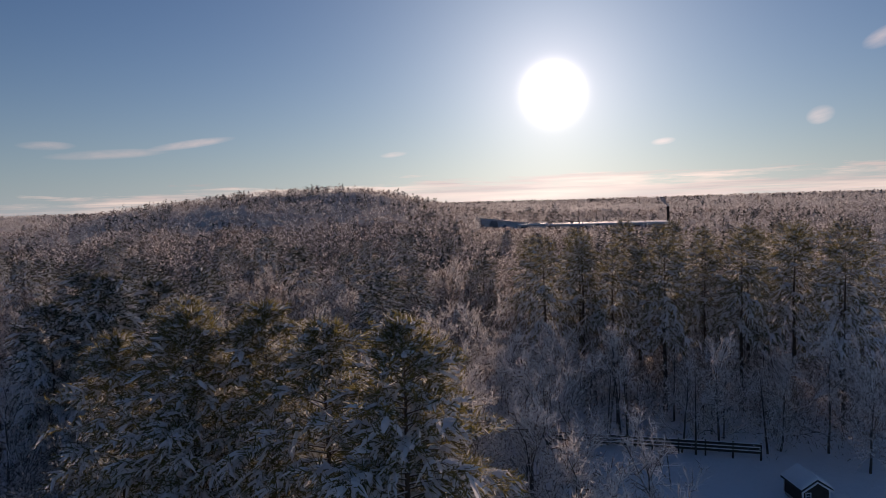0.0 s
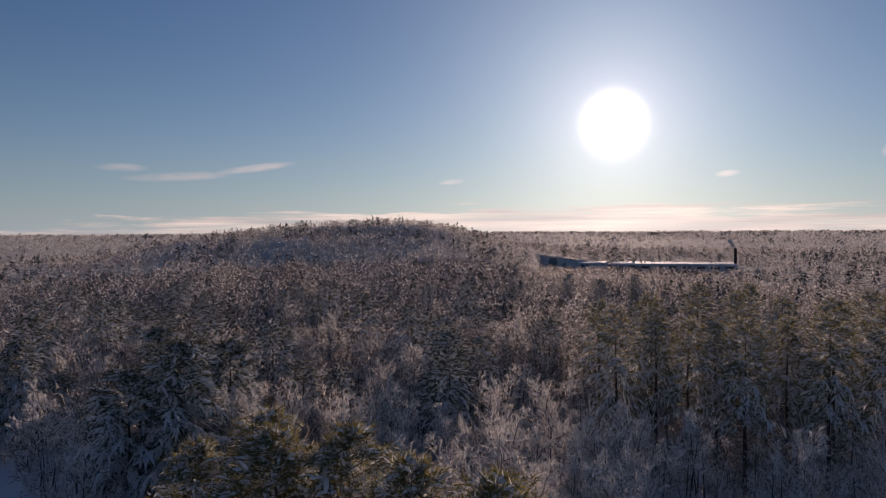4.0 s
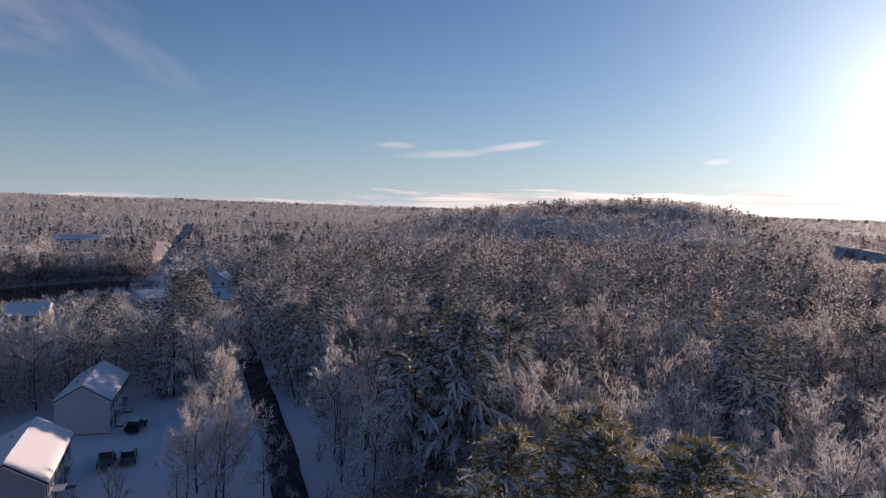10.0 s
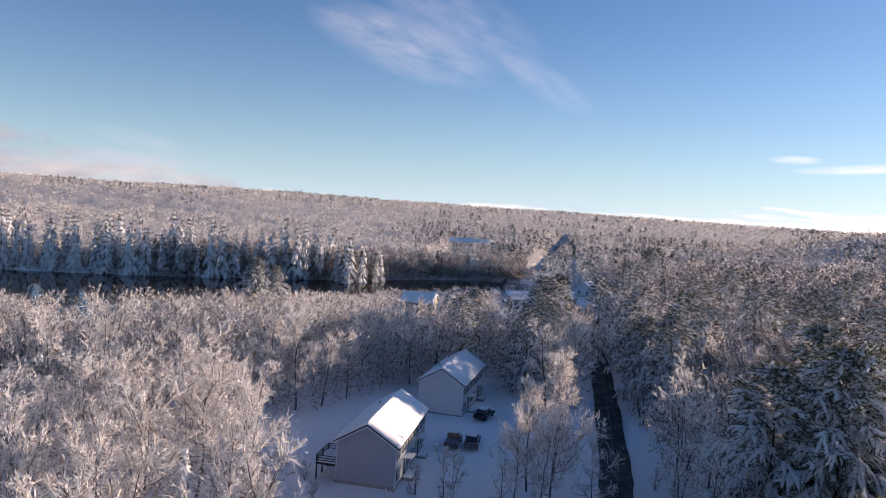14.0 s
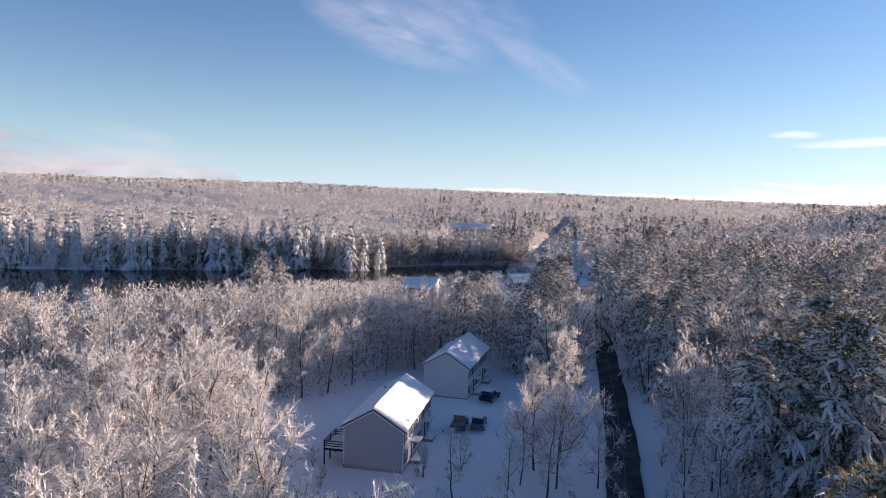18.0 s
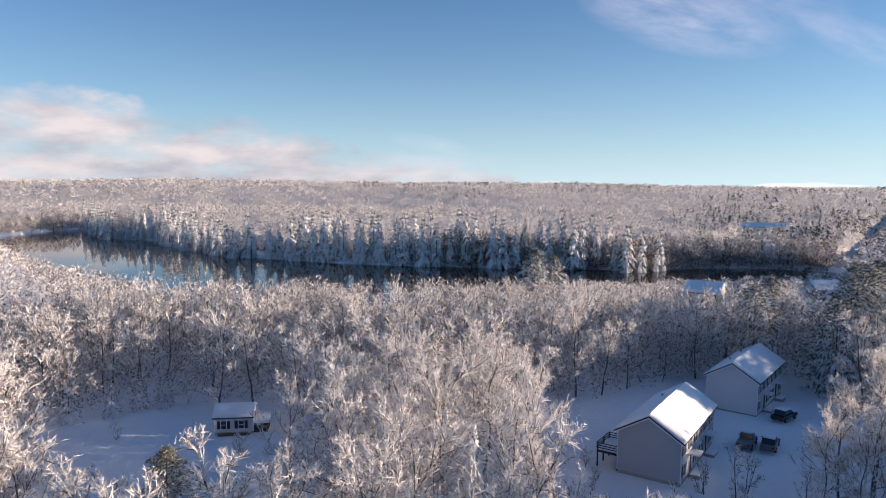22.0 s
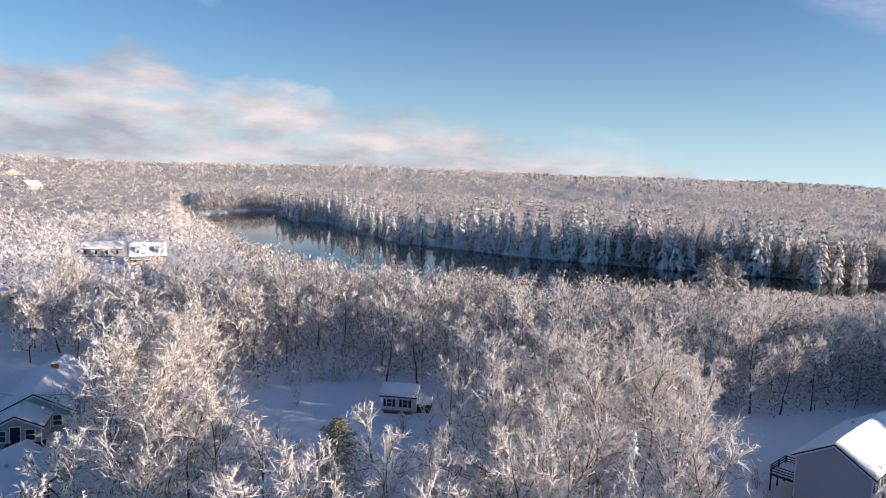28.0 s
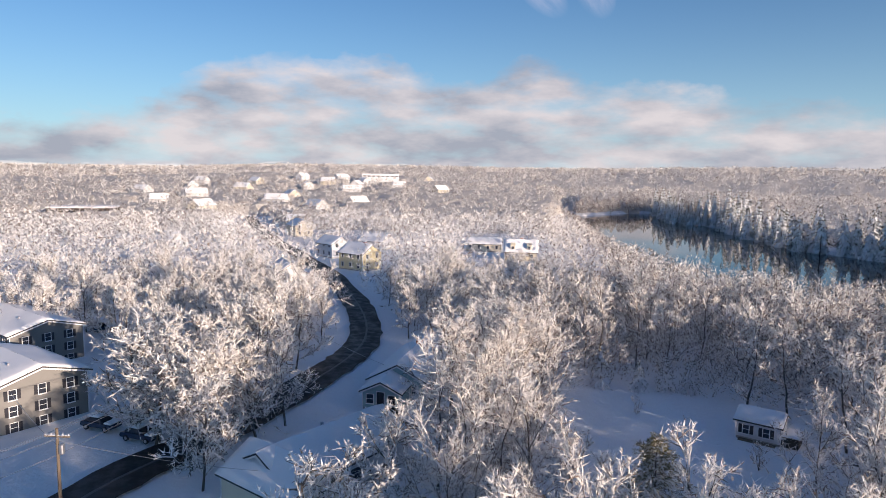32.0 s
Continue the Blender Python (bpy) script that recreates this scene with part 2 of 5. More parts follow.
M = {}
M["snow"] = material("snow", snow_build, 0.75, spec=0.25)
M["bough_snow"] = material("bough_snow", snow_build, 0.75, spec=0.25, thin=0.35)
M["ground"] = material("snowy_ground", ground_build, 0.8, spec=0.2)
M["frost"] = material("frosted_twigs", frost_build((0.17, 0.13, 0.11), (0.92, 0.885, 0.85), 0.17, 0.42), 0.7, thin=0.3)
M["frost_far"] = material("frosted_twigs_far", frost_build((0.15, 0.118, 0.095), (0.91, 0.865, 0.82), 0.12, 0.68), 0.75, thin=0.35)
M["rime"] = material("heavy_rime", frost_build((0.18, 0.145, 0.12), (0.92, 0.89, 0.86), 0.15, 0.4), 0.7, thin=0.25)
M["brown"] = material("brown_twigs", frost_build((0.15, 0.115, 0.098), (0.82, 0.775, 0.75), 0.35, 0.75), 0.75, thin=0.5)
M["branch"] = material("dark_branches", frost_build((0.06, 0.048, 0.042), (0.88, 0.86, 0.86), 0.05, 0.75), 0.85)
M["bark"] = material("grey_bark", bark_build((0.06, 0.05, 0.045), (0.17, 0.15, 0.135)), 0.9, spec=0.1)
M["pine_bark"] = material("pine_bark", bark_build((0.05, 0.036, 0.028), (0.15, 0.105, 0.08)), 0.9, spec=0.1)
# Olive green; its gold end paints in the highlights of sunlit tips.
M["needles"] = material("gold_lit_pine_needles", needle_build((0.085, 0.085, 0.032), (0.25, 0.21, 0.08), 0.38), 0.65, thin=0.5)
M["dark_needles"] = material("spruce_needles", needle_build((0.028, 0.036, 0.02), (0.08, 0.082, 0.036), 0.25), 0.65, thin=0.25)
M["canopy_frost"] = material("frosted_canopy", grained((0.44, 0.39, 0.34), (0.76, 0.715, 0.66), 0.10, 9.0, 0.4, 1.5), 0.9)
# Darker than the brown twigs: shade between the crowns is put into this colour.
M["canopy_shaded_brown"] = material("shaded_brown_canopy", grained((0.15, 0.125, 0.112), (0.41, 0.375, 0.36), 0.12, 9.0, 0.4, 1.5), 0.9)
M["snowy_needles"] = material("snowy_needles", needle_build((0.018, 0.026, 0.02), (0.06, 0.065, 0.04), 0.5), 0.7)
M["steam"] = material("steam", lambda k: k.mix(k.noise(k.pos, 0.4), (0.75, 0.74, 0.74), (0.85, 0.84, 0.83)), 1.0, spec=0.0, thin=0.5)
M["asphalt"] = material("wet_asphalt", asphalt_build, 0.5, spec=0.3)
M["slush"] = material("packed_slush", grained((0.16, 0.16, 0.17), (0.04, 0.04, 0.04), 0.9, 6.0, 0.4, 0.05), 0.6)
M["white_siding"] = material("white_siding", siding_build((0.70, 0.71, 0.73)), 0.6)
M["grey_siding"] = material("grey_siding", siding_build((0.46, 0.48, 0.52)), 0.6)
M["cream_siding"] = material("cream_siding", siding_build((0.74, 0.67, 0.53)), 0.6)
M["yellow_siding"] = material("yellow_siding", siding_build((0.75, 0.65, 0.42)), 0.6)
M["tan_siding"] = material("tan_siding", siding_build((0.23, 0.225, 0.215)), 0.65)
M["teal_siding"] = material("teal_siding", siding_build((0.36, 0.50, 0.52)), 0.6)
M["brick"] = material("red_brick", grained((0.28, 0.10, 0.07), (0.36, 0.16, 0.11), 1.0), 0.85)
M["trim"] = material("white_trim", grained((0.74, 0.75, 0.77), (0.82, 0.82, 0.82), 2.0), 0.5)
M["shutter"] = material("dark_shutter", grained((0.02, 0.022, 0.03), (0.04, 0.04, 0.05), 3.0), 0.5)
M["wood"] = material("weathered_wood", grained((0.10, 0.075, 0.055), (0.20, 0.16, 0.12), 2.0, 8.0, 0.4), 0.8)
M["dark_wood"] = material("dark_wood", grained((0.035, 0.028, 0.024), (0.08, 0.065, 0.055), 2.0, 8.0, 0.4), 0.8)
M["shingle"] = material("dark_shingle", grained((0.05, 0.05, 0.055), (0.09, 0.085, 0.085), 2.0), 0.85)
M["concrete"] = material("concrete", grained((0.30, 0.29, 0.28), (0.42, 0.41, 0.39), 1.2), 0.85)
M["metal"] = material("galvanised_metal", grained((0.35, 0.36, 0.38), (0.50, 0.50, 0.52), 2.0), 0.4, metal=0.8)
M["rubber"] = material("black_rubber", grained((0.012, 0.012, 0.012), (0.03, 0.03, 0.03), 5.0), 0.8)
M["car_black"] = material("black_paint", grained((0.012, 0.013, 0.018), (0.02, 0.022, 0.028), 2.0, 4.0, 0.0), 0.25, spec=0.5)
M["car_blue"] = material("dark_blue_paint", grained((0.02, 0.035, 0.07), (0.03, 0.05, 0.09), 2.0, 4.0, 0.0), 0.25, spec=0.5)
M["car_grey"] = material("grey_paint", grained((0.12, 0.125, 0.13), (0.18, 0.18, 0.19), 2.0, 4.0, 0.0), 0.3, spec=0.5)
M["red_lens"] = material("red_lens", lambda k: (0.35, 0.02, 0.015), 0.2)
M["clear_lens"] = material("clear_lens", lambda k: (0.6, 0.6, 0.62), 0.15)
M["glass"] = material("window_glass", lambda k: k.mix(k.noise(k.pos, 0.8), (0.02, 0.025, 0.035), (0.05, 0.055, 0.07)), 0.06, spec=0.6)


def water_build(k):
    s = k.add("ShaderNodeMapping", {"Vector": k.pos, "Scale": (0.25, 0.25, 1.0)})
    bump(k, k.noise(s.outputs[0], 1.6, 4.0, 0.6), 0.02, 0.06)
    return k.mix(k.noise(k.pos, 0.02), (0.010, 0.011, 0.013), (0.022, 0.021, 0.02))


M["water"] = material("dark_water", water_build, 0.03, spec=0.4)
M["ice"] = material("thin_ice", grained((0.42, 0.46, 0.52), (0.66, 0.68, 0.72), 0.08, 14.0, 0.15), 0.35)


# ---- mesh helpers ----
def mesh_of(name, verts, faces, mats, index=None, smooth=False):
    """A mesh from arrays; faces all of one size, or a list."""
    me = bpy.data.meshes.new(name)
    me.from_pydata(np.asarray(verts).tolist() if isinstance(verts, np.ndarray) else verts, [], np.asarray(faces).tolist() if isinstance(faces, np.ndarray) else faces)
    for m in mats:
        me.materials.append(m)
    if index is not None:
        me.polygons.foreach_set("material_index", np.asarray(index, dtype=np.int32))
    if smooth:
        me.polygons.foreach_set("use_smooth", np.ones(len(me.polygons), dtype=bool))
    me.update()
    return me


def tri_mesh(name, tri, mat):
    """Loose triangles, n x 3 x 3, fast."""
    tri = np.asarray(tri, dtype=np.float32).reshape(-1, 3)
    n = len(tri) // 3
    me = bpy.data.meshes.new(name)
    me.vertices.add(3 * n)
    me.vertices.foreach_set("co", tri.ravel())
    me.loops.add(3 * n)
    me.loops.foreach_set("vertex_index", np.arange(3 * n, dtype=np.int32))
    me.polygons.add(n)
    me.polygons.foreach_set("loop_start", np.arange(0, 3 * n, 3, dtype=np.int32))
    me.materials.append(mat)
    me.update(calc_edges=True)
    return me


def empty(name, m, label, category, group="", kind=""):
    ob = new(name)
    ob.empty_display_size = 0.2
    ob.matrix_basis = m
    return tagged(ob, label, category, group, kind)


def child(name, me, parent, label=""):
    ob = new(name, me)
    ob.parent = parent
    if label:
        ob["label"] = label
    return ob


def part(name, bm, mat, parent, label=""):
    """Links a bmesh as one mesh object under a thing or a part."""
    me = bpy.data.meshes.new(name)
    bm.to_mesh(me)
    bm.free()
    me.materials.append(M[mat])
    return child(name, me, parent, label)


def add_box(bm, lo, hi, bevel=0.0):
    c = [(a + b) / 2 for a, b in zip(lo, hi)]
    s = [b - a for a, b in zip(lo, hi)]
    r = bmesh.ops.create_cube(bm, size=1.0, matrix=Matrix.Translation(c) @ Matrix.Diagonal((*s, 1)))
    if bevel:
        es = list({e for v in r["verts"] for e in v.link_edges})
        bmesh.ops.bevel(bm, geom=es, offset=bevel, segments=1, affect="EDGES")
    return bm


def box(lo, hi, bevel=0.0):
    return add_box(bmesh.new(), lo, hi, bevel)


def prism(profile, x0, x1):
    """A profile in (y, z), drawn along x."""
    bm = bmesh.new()
    a = [bm.verts.new((x0, y, z)) for y, z in profile]
    b = [bm.verts.new((x1, y, z)) for y, z in profile]
    n = len(profile)
    bm.faces.new(a[::-1])
    bm.faces.new(b)
    for i in range(n):
        bm.faces.new((a[i], a[(i + 1) % n], b[(i + 1) % n], b[i]))
    bmesh.ops.recalc_face_normals(bm, faces=bm.faces)
    return bm


def tube(points, radii, sides=6):
    """Verts and quads of a tapered tube along points."""
    points = [Vector(p) for p in points]
    vs, fs = [], []
    for i, p in enumerate(points):
        d = (points[min(i + 1, len(points) - 1)] - points[max(i - 1, 0)]).normalized()
        u = d.orthogonal().normalized()
        w = d.cross(u)
        for s in range(sides):
            a = 2 * math.pi * s / sides
            vs.append(p + (u * math.cos(a) + w * math.sin(a)) * radii[i])
    for i in range(len(points) - 1):
        for s in range(sides):
            t = (s + 1) % sides
            fs.append((i * sides + s, i * sides + t, (i + 1) * sides + t, (i + 1) * sides + s))
    return [tuple(v) for v in vs], fs


class Shape:
    """Collects verts and faces."""

    def __init__(self):
        self.v, self.f = [], []

    def add(self, vs, fs):
        n = len(self.v)
        self.v += vs
        self.f += [tuple(i + n for i in f) for f in fs]

    def mesh(self, name, mat, smooth=True):
        return mesh_of(name, self.v, self.f, [M[mat]], smooth=smooth)


# ---- the lie of the land ----
POND = np.array([(-409, 270), (-430, 323), (-419, 352), (-335, 300), (-294, 298), (-228, 264), (-195, 251), (-150, 250), (-110, 258), (-43, 281),
                 (-11, 302), (18, 316), (38, 312), (44, 296), (16, 270), (-17, 246), (-34, 210), (-70, 150), (-90, 137), (-115, 133),
                 (-137, 134), (-160, 138), (-205, 158), (-285, 200)], float)
ROAD_1 = np.array([(12, 40), (17, 58), (21.3, 73), (25, 90), (30, 115), (35.5, 143), (41, 180), (47, 200), (52, 225)], float)
ROAD_2 = np.array([(-60, -9), (-72, -1), (-82, 12), (-98, 25.5), (-107, 31.7), (-117.5, 37), (-132, 41), (-152, 44), (-175, 45.5), (-201, 46), (-235, 45), (-285, 43), (-340, 42), (-420, 46)], float)
YARD = np.array([(-24, 72), (-6, 60), (18, 58), (23, 108), (12, 124), (-4, 120), (-13, 106), (-24, 94)], float)
COTTAGE_YARD = np.array([(-86, 60), (-76, 73), (-56, 79), (-46, 68), (-47, 57), (-66, 51)], float)
FENCE_YARD = np.array([(40, -22), (44, 12), (67, 18), (74, -2), (70, -22)], float)
TOWN_YARD = np.array([(-60, -14), (-48, 8), (-58, 28), (-76, 40), (-104, 52), (-116, 46), (-100, 22), (-90, 6), (-124, -6), (-124, -30), (-70, -30)], float)


def inside(poly, x, y):
    x, y = np.asarray(x, float), np.asarray(y, float)
    r = np.zeros(x.shape, bool)
    for (x0, y0), (x1, y1) in zip(poly, np.roll(poly, -1, 0)):
        c = (y0 > y) != (y1 > y)
        r ^= c & (x < (x1 - x0) * (y - y0) / (y1 - y0 + 1e-12) + x0)
    return r


def near_line(line, x, y, closed=False):
    x, y = np.asarray(x, float), np.asarray(y, float)
    best = np.full(x.shape, 1e9)
    ends = np.roll(line, -1, 0) if closed else line[1:]
    for (x0, y0), (x1, y1) in zip(line, ends):
        dx, dy = x1 - x0, y1 - y0
        t = np.clip(((x - x0) * dx + (y - y0) * dy) / (dx * dx + dy * dy), 0, 1)
        best = np.minimum(best, np.hypot(x - x0 - t * dx, y - y0 - t * dy))
    return best


def smooth01(a, b, v):
    t = np.clip((v - a) / (b - a), 0, 1)
    return t * t * (3 - 2 * t)


RISE_AZ = np.radians([-180, -115, -101, -90, -82, -60, -44, -27, -18, 1, 17, 31, 60, 90, 130, 180])
RISE_Z = np.array([0, 2, 4, 6, 24, 22, 36, 29, 34, 22, 15, 8, 8, 4, 0, 0], float)


def land(x, y):
    """The ground's height."""
    x, y = np.asarray(x, float), np.asarray(y, float)
    r, az = np.hypot(x, y), np.arctan2(x, y)
    z = np.interp(az, RISE_AZ, RISE_Z) * smooth01(500, 3000, r)
    along, across = (x + y) / 1.414 - 600, (x - y) / 1.414
    z = z + (28.0 + 2.0 * np.sin(across * 0.03) + 1.5 * np.sin(x * 0.05)) * np.exp(-(along**2) / (2 * 190.0**2) - np.abs(across / np.where(across > 0, 142.0, 165.0)) ** 3) * smooth01(120, 300, r)
    z = z + 16 * np.exp(-((x + 860) ** 2 + (y - 200) ** 2) / (2 * 230.0**2))
    z = z + (np.sin(x * 0.0071 + 1.3) * np.cos(y * 0.0083) * 2.2 + np.sin(x * 0.0023) * np.sin(y * 0.0031 + 0.6) * 3.5) * smooth01(250, 700, r)
    z = z + (np.sin(x * 0.11 + 0.5) * np.sin(y * 0.09) * 0.18 + np.sin(x * 0.043 - y * 0.05) * 0.25) * smooth01(30, 60, r)
    d = near_line(POND, x, y, True)
    d = np.where(inside(POND, x, y), -d, d)
    bank = smooth01(-3.2, 3.8, d)
    z = z * smooth01(0, 60, d) + (1 - bank) * -5.2
    return z


def make_ground():
    rings = np.concatenate([[0, 1.2, 3, 5.5, 8.5, 12], np.geomspace(16, 4900, 250)])
    az = np.concatenate([np.linspace(-105, 95, 401), np.linspace(95, 255, 50)[1:-1]])
    a = np.radians(az)
    R, A = np.meshgrid(rings[1:], a, indexing="ij")
    x, y = R * np.sin(A), R * np.cos(A)
    z = land(x, y)
    n = len(a)
    verts = np.concatenate([[[0, 0, float(land(0, 0))]], np.stack([x, y, z], -1).reshape(-1, 3)])
    i, j = np.meshgrid(np.arange(len(rings) - 2), np.arange(n), indexing="ij")
    q = np.stack([1 + (i + 1) * n + j, 1 + (i + 1) * n + (j + 1) % n, 1 + i * n + (j + 1) % n, 1 + i * n + j], -1).reshape(-1, 4)
    fan = [(0, 1 + (k + 1) % n, 1 + k) for k in range(n)]
    me = mesh_of("ground", verts.tolist(), [f[::-1] for f in q.tolist()] + fan, [M["ground"]], smooth=True)
    tagged(new("ground", me), "snow-covered rolling ground under the trees", "ground", kind="structure")


make_ground()


def make_water():
    bm = bmesh.new()
    vs = [bm.verts.new((x, y, -1.5)) for x, y in POND * 1.0 + (POND - POND.mean(0)) * 0.03]
    bm.faces.new(vs)
    bmesh.ops.triangulate(bm, faces=bm.faces)
    me = bpy.data.meshes.new("water")
    bm.to_mesh(me)
    me.materials.append(M["water"])
    tagged(new("water", me), "dark still pond water reflecting the snowy spruces", "water", kind="structure")


make_water()


def ribbon(name, line, width, lift, mat, label, kind="structure", category="road", sub=6, wobble=0.0, offset=0.0):
    pts = []
    for a, b in zip(line, line[1:]):
        for s in range(sub):
            pts.append(a + (b - a) * s / sub)
    pts.append(line[-1])
    pts = np.array(pts)
    for _ in range(6):
        pts[1:-1] = (pts[:-2] + 2 * pts[1:-1] + pts[2:]) / 4
    d = np.gradient(pts, axis=0)
    d /= np.hypot(d[:, 0], d[:, 1])[:, None]
    side = np.stack([d[:, 1], -d[:, 0]], -1)
    cols = np.linspace(-0.5, 0.5, 7)
    rnd = np.random.RandomState(len(name) + len(pts))
    grid = []
    for i, (p, s) in enumerate(zip(pts, side)):
        row = []
        for c in cols:
            w = width * c + offset
            if abs(c) == 0.5:
                w += rnd.uniform(-wobble, wobble)
            q = p + s * w
            row.append((q[0], q[1], float(land(q[0], q[1])) + lift + (0.05 * (1 - (2 * c) ** 2))))
        grid.append(row)
    n = len(cols)
    vs = [v for row in grid for v in row]
    fs = [(i * n + j, i * n + j + 1, (i + 1) * n + j + 1, (i + 1) * n + j) for i in range(len(grid) - 1) for j in range(n - 1)]
    ob = new(name, mesh_of(name, vs, fs, [M[mat]], smooth=True))
    return tagged(ob, label, category, kind=kind)


ribbon("road_1", ROAD_1[:8], 4.1, 0.30, "asphalt", "wet black asphalt lane between snow banks", wobble=0.18)
ribbon("road_2", ROAD_2, 6.2, 0.30, "asphalt", "wet dark winding street cleared of snow", wobble=0.3)
ribbon("slush_strip", ROAD_2, 0.5, 0.33, "slush", "strip of grey slush along the street", category="slush", wobble=0.16, offset=0.2)
ribbon("slush_strip", ROAD_1[:7], 0.16, 0.33, "slush", "strip of grey slush along the lane", category="slush", wobble=0.13, offset=0.1)


# ---- trees ----
def slivers(p, d, length, width, rnd):
    """One thin triangle for each twig."""
    n = len(p)
    d = d / (np.linalg.norm(d, axis=1)[:, None] + 1e-9)
    r = rnd.normal(size=(n, 3))
    s = np.cross(d, r)
    s /= np.linalg.norm(s, axis=1)[:, None] + 1e-9
    w = np.broadcast_to(width, (n,))[:, None] / 2
    return np.stack([p - s * w, p + s * w, p + d * np.broadcast_to(length, (n,))[:, None]], 1)


def grow(rnd, starts, dirs, lens, per, lo, hi, spread, up, ratio):
    """Side branches: from each parent, per children at shares lo to hi of its length."""
    n = len(starts)
    s = np.repeat(starts, per, 0)
    d = np.repeat(dirs, per, 0)
    L = np.repeat(lens, per, 0)
    f = rnd.uniform(lo, hi, n * per)
    p = s + d * (L * f)[:, None]
    nd = d + rnd.normal(size=d.shape) * spread + np.array([0, 0, up])
    nd /= np.linalg.norm(nd, axis=1)[:, None]
    nl = L * ratio * rnd.uniform(0.7, 1.25, n * per) * (1.15 - 0.5 * f)
    return p, nd, nl


def deciduous(seed, h, spread, per, width, trunks=1, bare=0.12, clump=0.14, rise=0.2):
    """Trunk-and-limb mesh data and twig triangles of a leafless tree with a full, fanned crown."""
    rnd = np.random.RandomState(seed)
    shape = Shape()
    P, D, L = [], [], []
    for k in range(trunks):
        lean = rnd.normal(size=2) * (0.05 if trunks == 1 else 0.22)
        pts = [np.array([0.25 * k, 0.1 * k, -0.5])]
        for i in range(1, 7):
            pts.append(pts[-1] + np.array([lean[0] + rnd.normal() * 0.06, lean[1] + rnd.normal() * 0.06, 1.0]) * (h * 0.8 / 6))
        rad = [0.0105 * h * (1 - 0.15 * i) + 0.015 for i in range(7)]
        shape.add(*tube(pts, rad, 6))
        for i in range(per[0]):
            f = bare + (1 - bare) * (i + rnd.uniform(0, 1)) / per[0]
            j = min(int(f * 6), 5)
            p = pts[j] + (pts[j + 1] - pts[j]) * (f * 6 - j)
            a = i * 2.4 + rnd.uniform(-0.5, 0.5)
            tilt = 1.15 - 0.8 * f
            d = np.array([math.cos(a) * tilt, math.sin(a) * tilt, 0.45 + 0.55 * f + rnd.uniform(-0.1, 0.15)])
            d /= np.linalg.norm(d)
            ln = h * spread * (0.5 - 0.24 * f) * rnd.uniform(0.7, 1.2)
            mid = p + d * ln * 0.5 + rnd.normal(size=3) * ln * 0.05 - np.array([0, 0, ln * 0.04])
            end = p + d * ln + np.array([0, 0, ln * 0.12])
            shape.add(*tube([p, mid, end], [0.0042 * h, 0.003 * h, 0.0014 * h], 4))
            for q0, q1 in ((p, mid), (mid, end)):
                P.append(q0)
                D.append((q1 - q0) / np.linalg.norm(q1 - q0))
                L.append(np.linalg.norm(q1 - q0) * 1.1)
        P.append(pts[5])
        D.append((pts[6] - pts[5]) / np.linalg.norm(pts[6] - pts[5]))
        L.append(h * 0.2)
    P, D, L = np.array(P), np.array(D), np.array(L)
    p2, d2, l2 = grow(rnd, P, D, L, per[1], 0.05, 1.0, 0.5, rise, 0.85)
    p3, d3, l3 = grow(rnd, p2, d2, l2, per[2], 0.1, 1.0, 0.62, rise * 0.7, 0.7)
    p4, d4, l4 = grow(rnd, p3, d3, l3, per[3], 0.1, 1.0, 0.8, rise * 0.3, 0.62)
    l4 = np.clip(l4, 0.3, 0.9) * h / 14
    inner = slivers(p2, d2, l2 * 1.1, width * 1.5, rnd)
    tips = np.concatenate([slivers(p3, d3, l3 * 1.1, width * 1.25, rnd), slivers(p4, d4, l4, width * rnd.uniform(0.7, 1.2, len(p4)), rnd)])
    # Snow and rime caught in forks and along the outer branches.
    pick = rnd.permutation(len(p4))[: int(len(p4) * clump)]
    lumps = slivers(p4[pick], d4[pick], l4[pick] * 0.85, width * rnd.uniform(1.1, 1.7, len(pick)), rnd)
    return shape, inner, tips, lumps


def snow_fingers(B, D, L, W, T, rnd):
    """Rounded drooping ridges of snow lying on boughs, twelve triangles each."""
    n = len(B)
    D = D / (np.linalg.norm(D, axis=1)[:, None] + 1e-9)
    S = np.cross(D, (0, 0, 1.0))
    S /= np.linalg.norm(S, axis=1)[:, None] + 1e-9
    N = np.cross(S, D)
    rows = []
    for f, w, t in ((0.0, 0.45, 0.4), (0.35, 1.0, 1.0), (0.72, 0.85, 0.8), (1.0, 0.18, 0.2)):
        c = B + D * (L * f)[:, None] - np.outer(L * 0.28 * f * f, (0, 0, 1.0)) + rnd.normal(size=(n, 3)) * (W * 0.12)[:, None]
        ww = (W * w * rnd.uniform(0.75, 1.25, n) / 2)[:, None]
        rows.append((c - S * ww, c + N * (T * t)[:, None], c + S * ww))
    tri = []
    for p, q in zip(rows, rows[1:]):
        for i in (0, 1):
            tri.append(np.stack([p[i], q[i], q[i + 1]], 1))
            tri.append(np.stack([p[i], q[i + 1], p[i + 1]], 1))
    return np.concatenate(tri)


